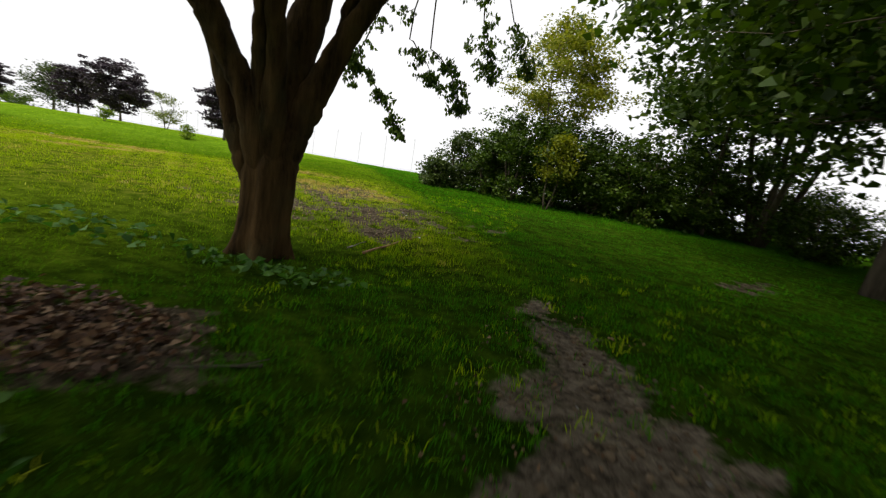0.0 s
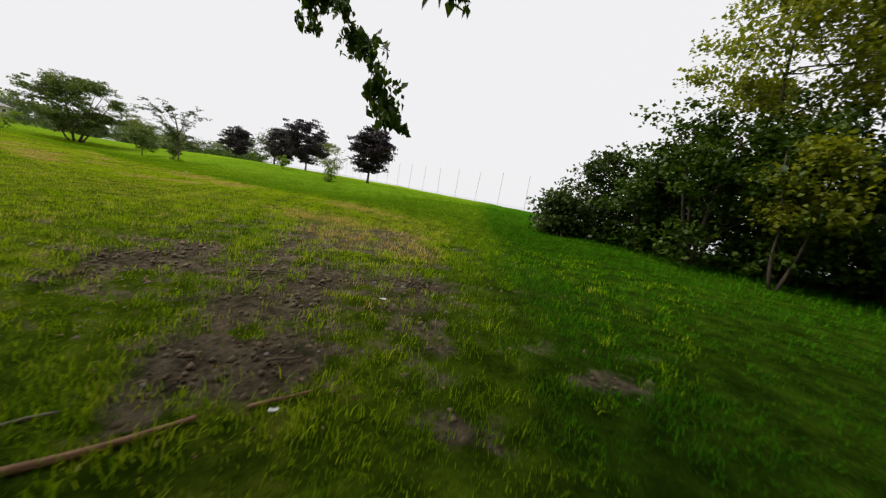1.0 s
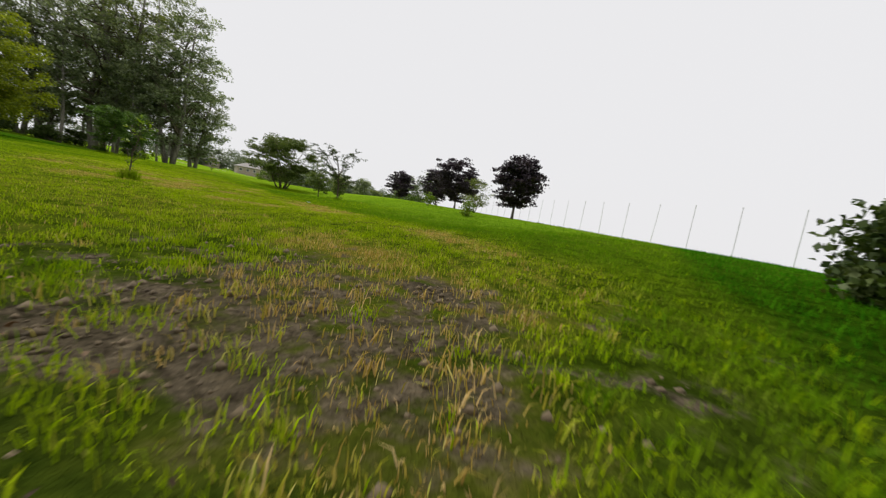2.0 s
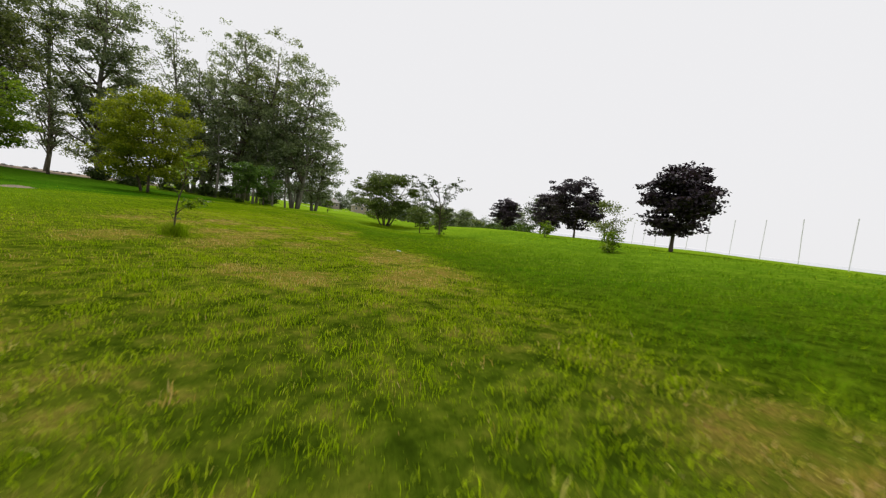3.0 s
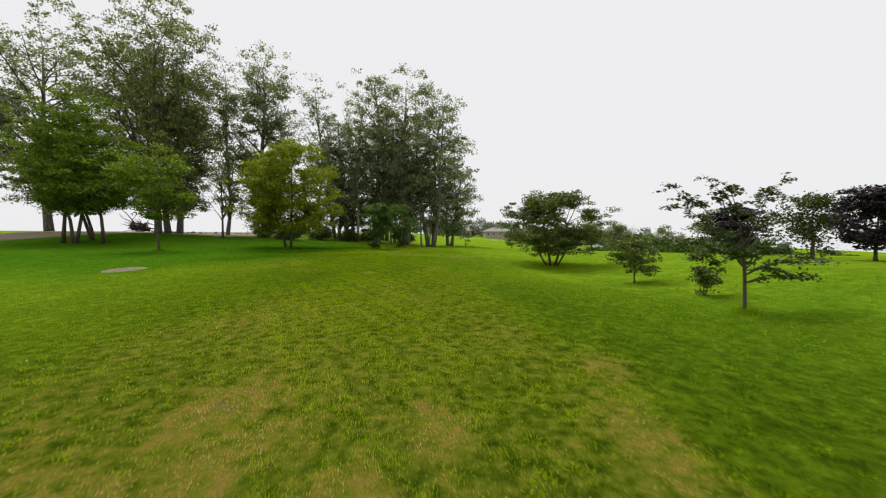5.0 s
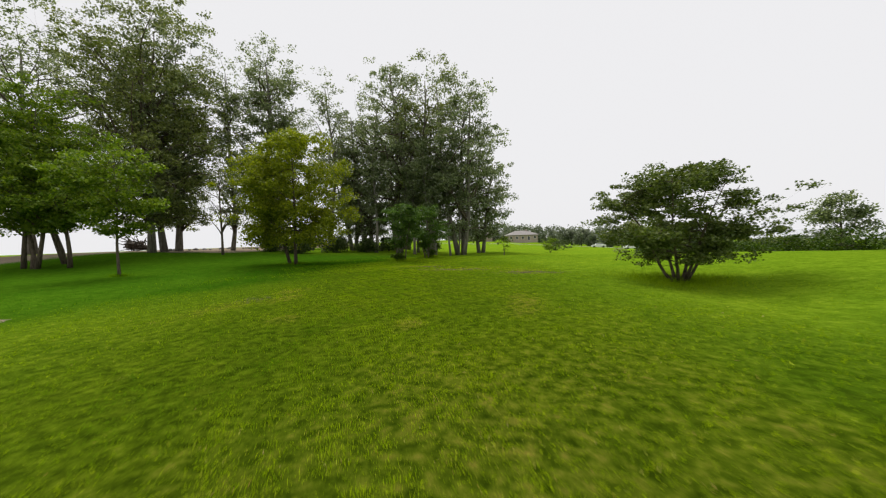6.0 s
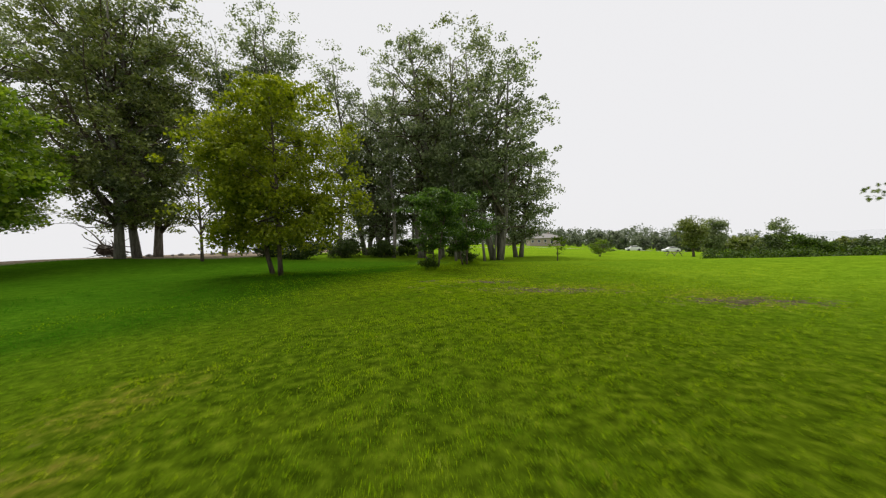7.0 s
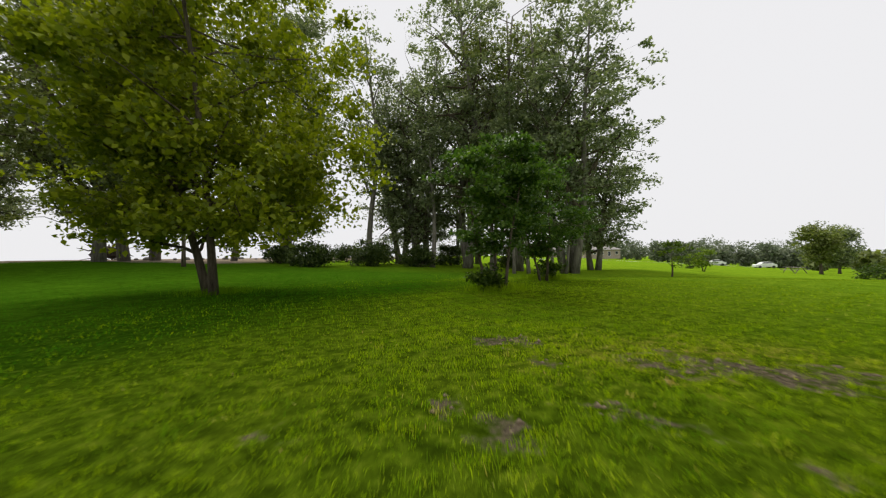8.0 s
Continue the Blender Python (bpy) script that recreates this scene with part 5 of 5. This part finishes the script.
def scatter_leaves(name, label, count, cx, cy, rx, ry, leaf, mat, seed, lift=0.01, tilt=0.35):
    rng = np.random.default_rng(seed)
    a, d = rng.random(count) * 6.283, np.sqrt(rng.random(count)) * rng.uniform(0.75, 1.1, count)
    x, y = cx + np.cos(a) * d * rx, cy + np.sin(a) * d * ry
    nor = rng.normal(size=(count, 3)) * tilt + np.array([0, 0, 1])
    nor /= np.linalg.norm(nor, axis=1)[:, None]
    pts = np.stack([x, y, ground_z(x, y) + lift + rng.random(count) * 0.02], 1)
    size = leaf * rng.uniform(0.6, 1.3, count)
    v, f = sprout(pts, nor, size * 0.7, size, 0.2, rng)
    tagged(new(name, mesh_of(name, v, f, mat)), label, "leaves", kind="stuff")


DEAD_LEAF = leaf_material("brown_dead_leaves", [(0.03, 0.013, 0.006), (0.06, 0.028, 0.012), (0.12, 0.062, 0.03), (0.27, 0.18, 0.11)], (1, 0.8, 0.6), 0.15, 0.7)
WEED_LEAF = leaf_material("low_weed_leaves", [(0.022, 0.075, 0.006), (0.045, 0.13, 0.012), (0.09, 0.2, 0.03)], (1.1, 1.2, 0.7), 0.3, 0.65)
scatter_leaves("leaf_litter", "brown dead leaves and bark lying on bare soil", 1100, -3.15, 3.42, 0.6, 0.36, 0.042, DEAD_LEAF, 5)
scatter_leaves("leaf_litter", "scattered dead leaves on worn soil", 600, -3.6, 7.1, 1.5, 1.1, 0.02, DEAD_LEAF, 6)
scatter_leaves("leaf_litter", "scattered dead leaves along the path", 300, -1.1, 3.8, 0.6, 1.6, 0.022, DEAD_LEAF, 7)
for i, (cx, cy, rx, ry, n) in enumerate([(-3.25, 4.6, 0.5, 0.2, 60), (-2.75, 4.65, 0.4, 0.25, 55), (-4.3, 4.5, 0.7, 0.4, 80), (-2.7, 2.85, 0.35, 0.2, 50)]):
    scatter_leaves("weeds", "low broad-leaved weeds in the grass", n, cx, cy, rx, ry, 0.075, WEED_LEAF, 20 + i, 0.05, 0.45)

def chip_mound(x, y):
    v, f = [], []
    rings, sides = 7, 30
    for i in range(rings):
        k = i / (rings - 1)
        for j in range(sides):
            a = 2 * math.pi * j / sides
            px, py = x + math.cos(a) * 0.9 * (1 - k) * (1 + 0.1 * math.sin(3 * a)), y + math.sin(a) * 0.5 * (1 - k)
            v.append((px, py, float(ground_z(px, py)) - 0.02 + 0.1 * k ** 0.7 + 0.02 * math.sin(j * 3 + i * 5)))
    for i in range(rings - 1):
        for j in range(sides):
            f.append((i * sides + j, i * sides + (j + 1) % sides, (i + 1) * sides + (j + 1) % sides, (i + 1) * sides + j))
    tagged(new("chip_mound", mesh_of("chip_mound", v, f, CHIPS, True)), "low mound of pale wood chips on the lawn", "mound")


chip_mound(-26.75, -5.45)


# ---------------------------------------------------------------- grass
def blades(name, label, x, y, h, w, shade, rng, simple=False):
    """Bent grass blades standing at the places given."""
    n = len(x)
    a = rng.random(n) * 6.283
    side = np.stack([np.cos(a), np.sin(a), np.zeros(n)], 1)
    bend = rng.normal(size=(n, 2)) * 0.42
    root = np.stack([x, y, ground_z(x, y) - 0.01], 1)
    mid = root + np.stack([bend[:, 0] * h * 0.3, bend[:, 1] * h * 0.3, h * 0.6], 1)
    tip = root + np.stack([bend[:, 0] * h * 0.95, bend[:, 1] * h * 0.95, h * (1 - 0.25 * np.abs(bend).sum(1).clip(0, 2))], 1)
    W = w[:, None] * 0.5
    if simple:
        corners = 3
        verts = np.stack([root - side * W, root + side * W, tip], 1).reshape(-1, 3)
        faces = np.arange(3 * n).reshape(-1, 3)
    else:
        corners = 5
        verts = np.stack([root - side * W, root + side * W, mid + side * W * 0.8, mid - side * W * 0.8, tip], 1).reshape(-1, 3)
        tri = np.array([[0, 1, 2], [0, 2, 3], [3, 2, 4]])
        faces = (np.arange(n)[:, None, None] * 5 + tri[None]).reshape(-1, 3)
    me = mesh_of(name, verts, faces, GRASS)
    for key, field in (("dry", shade), ("lush", lush_and_shade(x, y))):
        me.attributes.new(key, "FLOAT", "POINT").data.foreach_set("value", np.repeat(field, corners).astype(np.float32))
    tagged(new(name, me), label, "grass", kind="stuff")


def grass(name, lo, hi, density, width, height, seed):
    rng = np.random.default_rng(seed)
    x0, x1, y0, y1 = -58, 6, -14, 22
    n = int(density * (x1 - x0) * (y1 - y0))
    x, y = rng.uniform(x0, x1, n), rng.uniform(y0, y1, n)
    d = strip_distance(x, y)
    keep = (d >= lo) & (d < hi)
    # The lawn is mown shorter and thinner away from the trees.
    keep &= rng.random(n) < np.where(x < -10, 0.62, 1.0)
    x, y = x[keep], y[keep]
    bare = bare_soil(x, y)
    # Tufts: thick in places, thin in others, and gone on bare soil.
    tuft = 0.6 + 0.6 * wave(x, y, 5.5, 9) + 0.4 * wave(x, y, 13, 2)
    keep = rng.random(len(x)) < np.clip(tuft, 0.12, 1) * np.clip(1.45 - 2.1 * bare + 0.9 * wave(x, y, 7.3, 6), 0.03, 1)
    x, y = x[keep], y[keep]
    n = len(x)
    dry = dry_grass(x, y)
    lush = 1 + 0.3 * smooth(10, 11, y) * smooth(-30, -24, x) + 0.2 * wave(x, y, 2.1, 4) + 0.45 * wave(x, y, 5.5, 9)
    h = height * rng.uniform(0.5, 1.3, n) * lush * (1 - 0.3 * dry) * np.where(x > -7, 0.92, 1.0)
    w = width * rng.uniform(0.7, 1.3, n) * np.where(x > -10, 0.8, 1.15)
    # A blade is dry or green by chance, more often dry where the lawn is dry.
    shade = np.clip(dry + rng.normal(size=n) * 0.16 * (dry > 0.05) + (rng.random(n) < 0.03) * 0.5 * (1 - lush_and_shade(x, y)), 0, 1)
    blades(name, "short green lawn grass with straw-coloured blades", x, y, h, w, shade, rng, lo > 1)


for x, y, n, r, h in [(-12.75, 6.42, 700, 0.07, 0.2), (-22.2, 12.85, 260, 0.1, 0.16), (-35.7, 11.6, 3500, 1.0, 0.2), (-47.5, -1.9, 1500, 0.4, 0.25), (-52.5, -0.9, 1500, 0.45, 0.28), (-45.2, -9.0, 900, 0.4, 0.2),
                      (-37.3, -14.1, 500, 0.2, 0.2), (-1.6, 12.1, 900, 1.5, 0.09), (1.6, 11.5, 900, 1.8, 0.09)]:
    _g = np.random.default_rng(int(n + 100 * r))
    _x, _y = x + _g.normal(size=n) * r, y + _g.normal(size=n) * r * (0.35 if r > 1.5 else 1)
    blades("grass_tuft", "tuft of long unmown grass", _x, _y, h * _g.uniform(0.5, 1.3, n), np.full(n, 0.009), np.full(n, 0.0 if y > 11 and x > -3 else 0.12), _g)


def tufts(name, label, count, x0, x1, y0, y1, height, seed):
    """Clumps of grass whose blades lean outwards from one root, among worn soil and thin turf."""
    rng = np.random.default_rng(seed)
    cx, cy = rng.uniform(x0, x1, count), rng.uniform(y0, y1, count)
    keep = (bare_soil(cx, cy) < rng.uniform(0.25, 0.95, count)) & (np.hypot(cx + 3.49, cy - 5.09) > 0.4)
    cx, cy = cx[keep], cy[keep]
    per = 18
    n = len(cx) * per
    spread = np.repeat(rng.uniform(0.02, 0.055, len(cx)), per)[:, None]
    off = rng.normal(size=(n, 2)) * spread
    x, y = np.repeat(cx, per) + off[:, 0], np.repeat(cy, per) + off[:, 1]
    h = height * np.repeat(rng.uniform(0.6, 1.4, len(cx)), per) * rng.uniform(0.6, 1.15, n)
    dry = np.repeat(np.clip(dry_grass(cx, cy) + rng.normal(size=len(cx)) * 0.22, 0, 1), per)
    blades(name, label, x, y, h, rng.uniform(0.003, 0.006, n), np.clip(dry + rng.normal(size=n) * 0.1, 0, 1), rng)


tufts("grass_tuft", "clumps of green and yellowed grass in worn turf", 1500, -7.0, -1.4, 5.6, 10.4, 0.052, 41)
tufts("grass_tuft", "clumps of grass among worn soil patches", 700, -43.0, -37.0, -2.5, 6.0, 0.06, 46)
tufts("grass_tuft", "clumps of yellowed grass along the strip", 700, -19.0, -7.0, 4.5, 10.6, 0.045, 42)
tufts("grass_tuft", "clumps of grass in the shaded lawn", 500, -3.0, 0.8, 2.6, 6.5, 0.055, 43)


def soil_clods(count, seed, x0, x1, y0, y1, most):
    """Small crumbs of dry soil lying on the bare patches."""
    rng = np.random.default_rng(seed)
    x, y = rng.uniform(x0, x1, count), rng.uniform(y0, y1, count)
    keep = bare_soil(x, y) > rng.uniform(0.3, 0.8, count)
    x, y = x[keep], y[keep]
    n = len(x)
    r = 0.005 + most * rng.random(n) ** 3
    eight = np.array([(1, 0, 0), (0, 1, 0), (-1, 0, 0), (0, -1, 0), (0, 0, 0.8), (0, 0, -0.8)], float)
    v = eight[None] * r[:, None, None] * rng.uniform(0.6, 1.3, (n, 6, 1)) + np.stack([x, y, ground_z(x, y) - 0.012], 1)[:, None]
    side = np.array([(0, 1, 4), (1, 2, 4), (2, 3, 4), (3, 0, 4), (1, 0, 5), (2, 1, 5), (3, 2, 5), (0, 3, 5)])
    f = (np.arange(n)[:, None, None] * 6 + side[None]).reshape(-1, 3)
    tagged(new("soil_clods", mesh_of("soil_clods", v.reshape(-1, 3), f, CLOD)), "crumbs of dry brown soil on worn ground", "soil", kind="stuff")


CLOD = plain("dry_brown_soil", (0.07, 0.05, 0.028), (0.2, 0.15, 0.09), 16, 0.95, 0.5, 0.004)
soil_clods(18000, 44, -6, -0.5, 2.2, 9.6, 0.024)
soil_clods(14000, 45, -43, -35.5, -2.5, 8.5, 0.035)
grass("grass", 0.0, 1.3, 3900, 0.0044, 0.043, 31)
grass("grass", 1.3, 3.6, 1800, 0.0078, 0.046, 32)
grass("grass", 3.6, 7.5, 650, 0.014, 0.05, 33)
grass("grass", 7.5, 13.0, 150, 0.02, 0.045, 34)
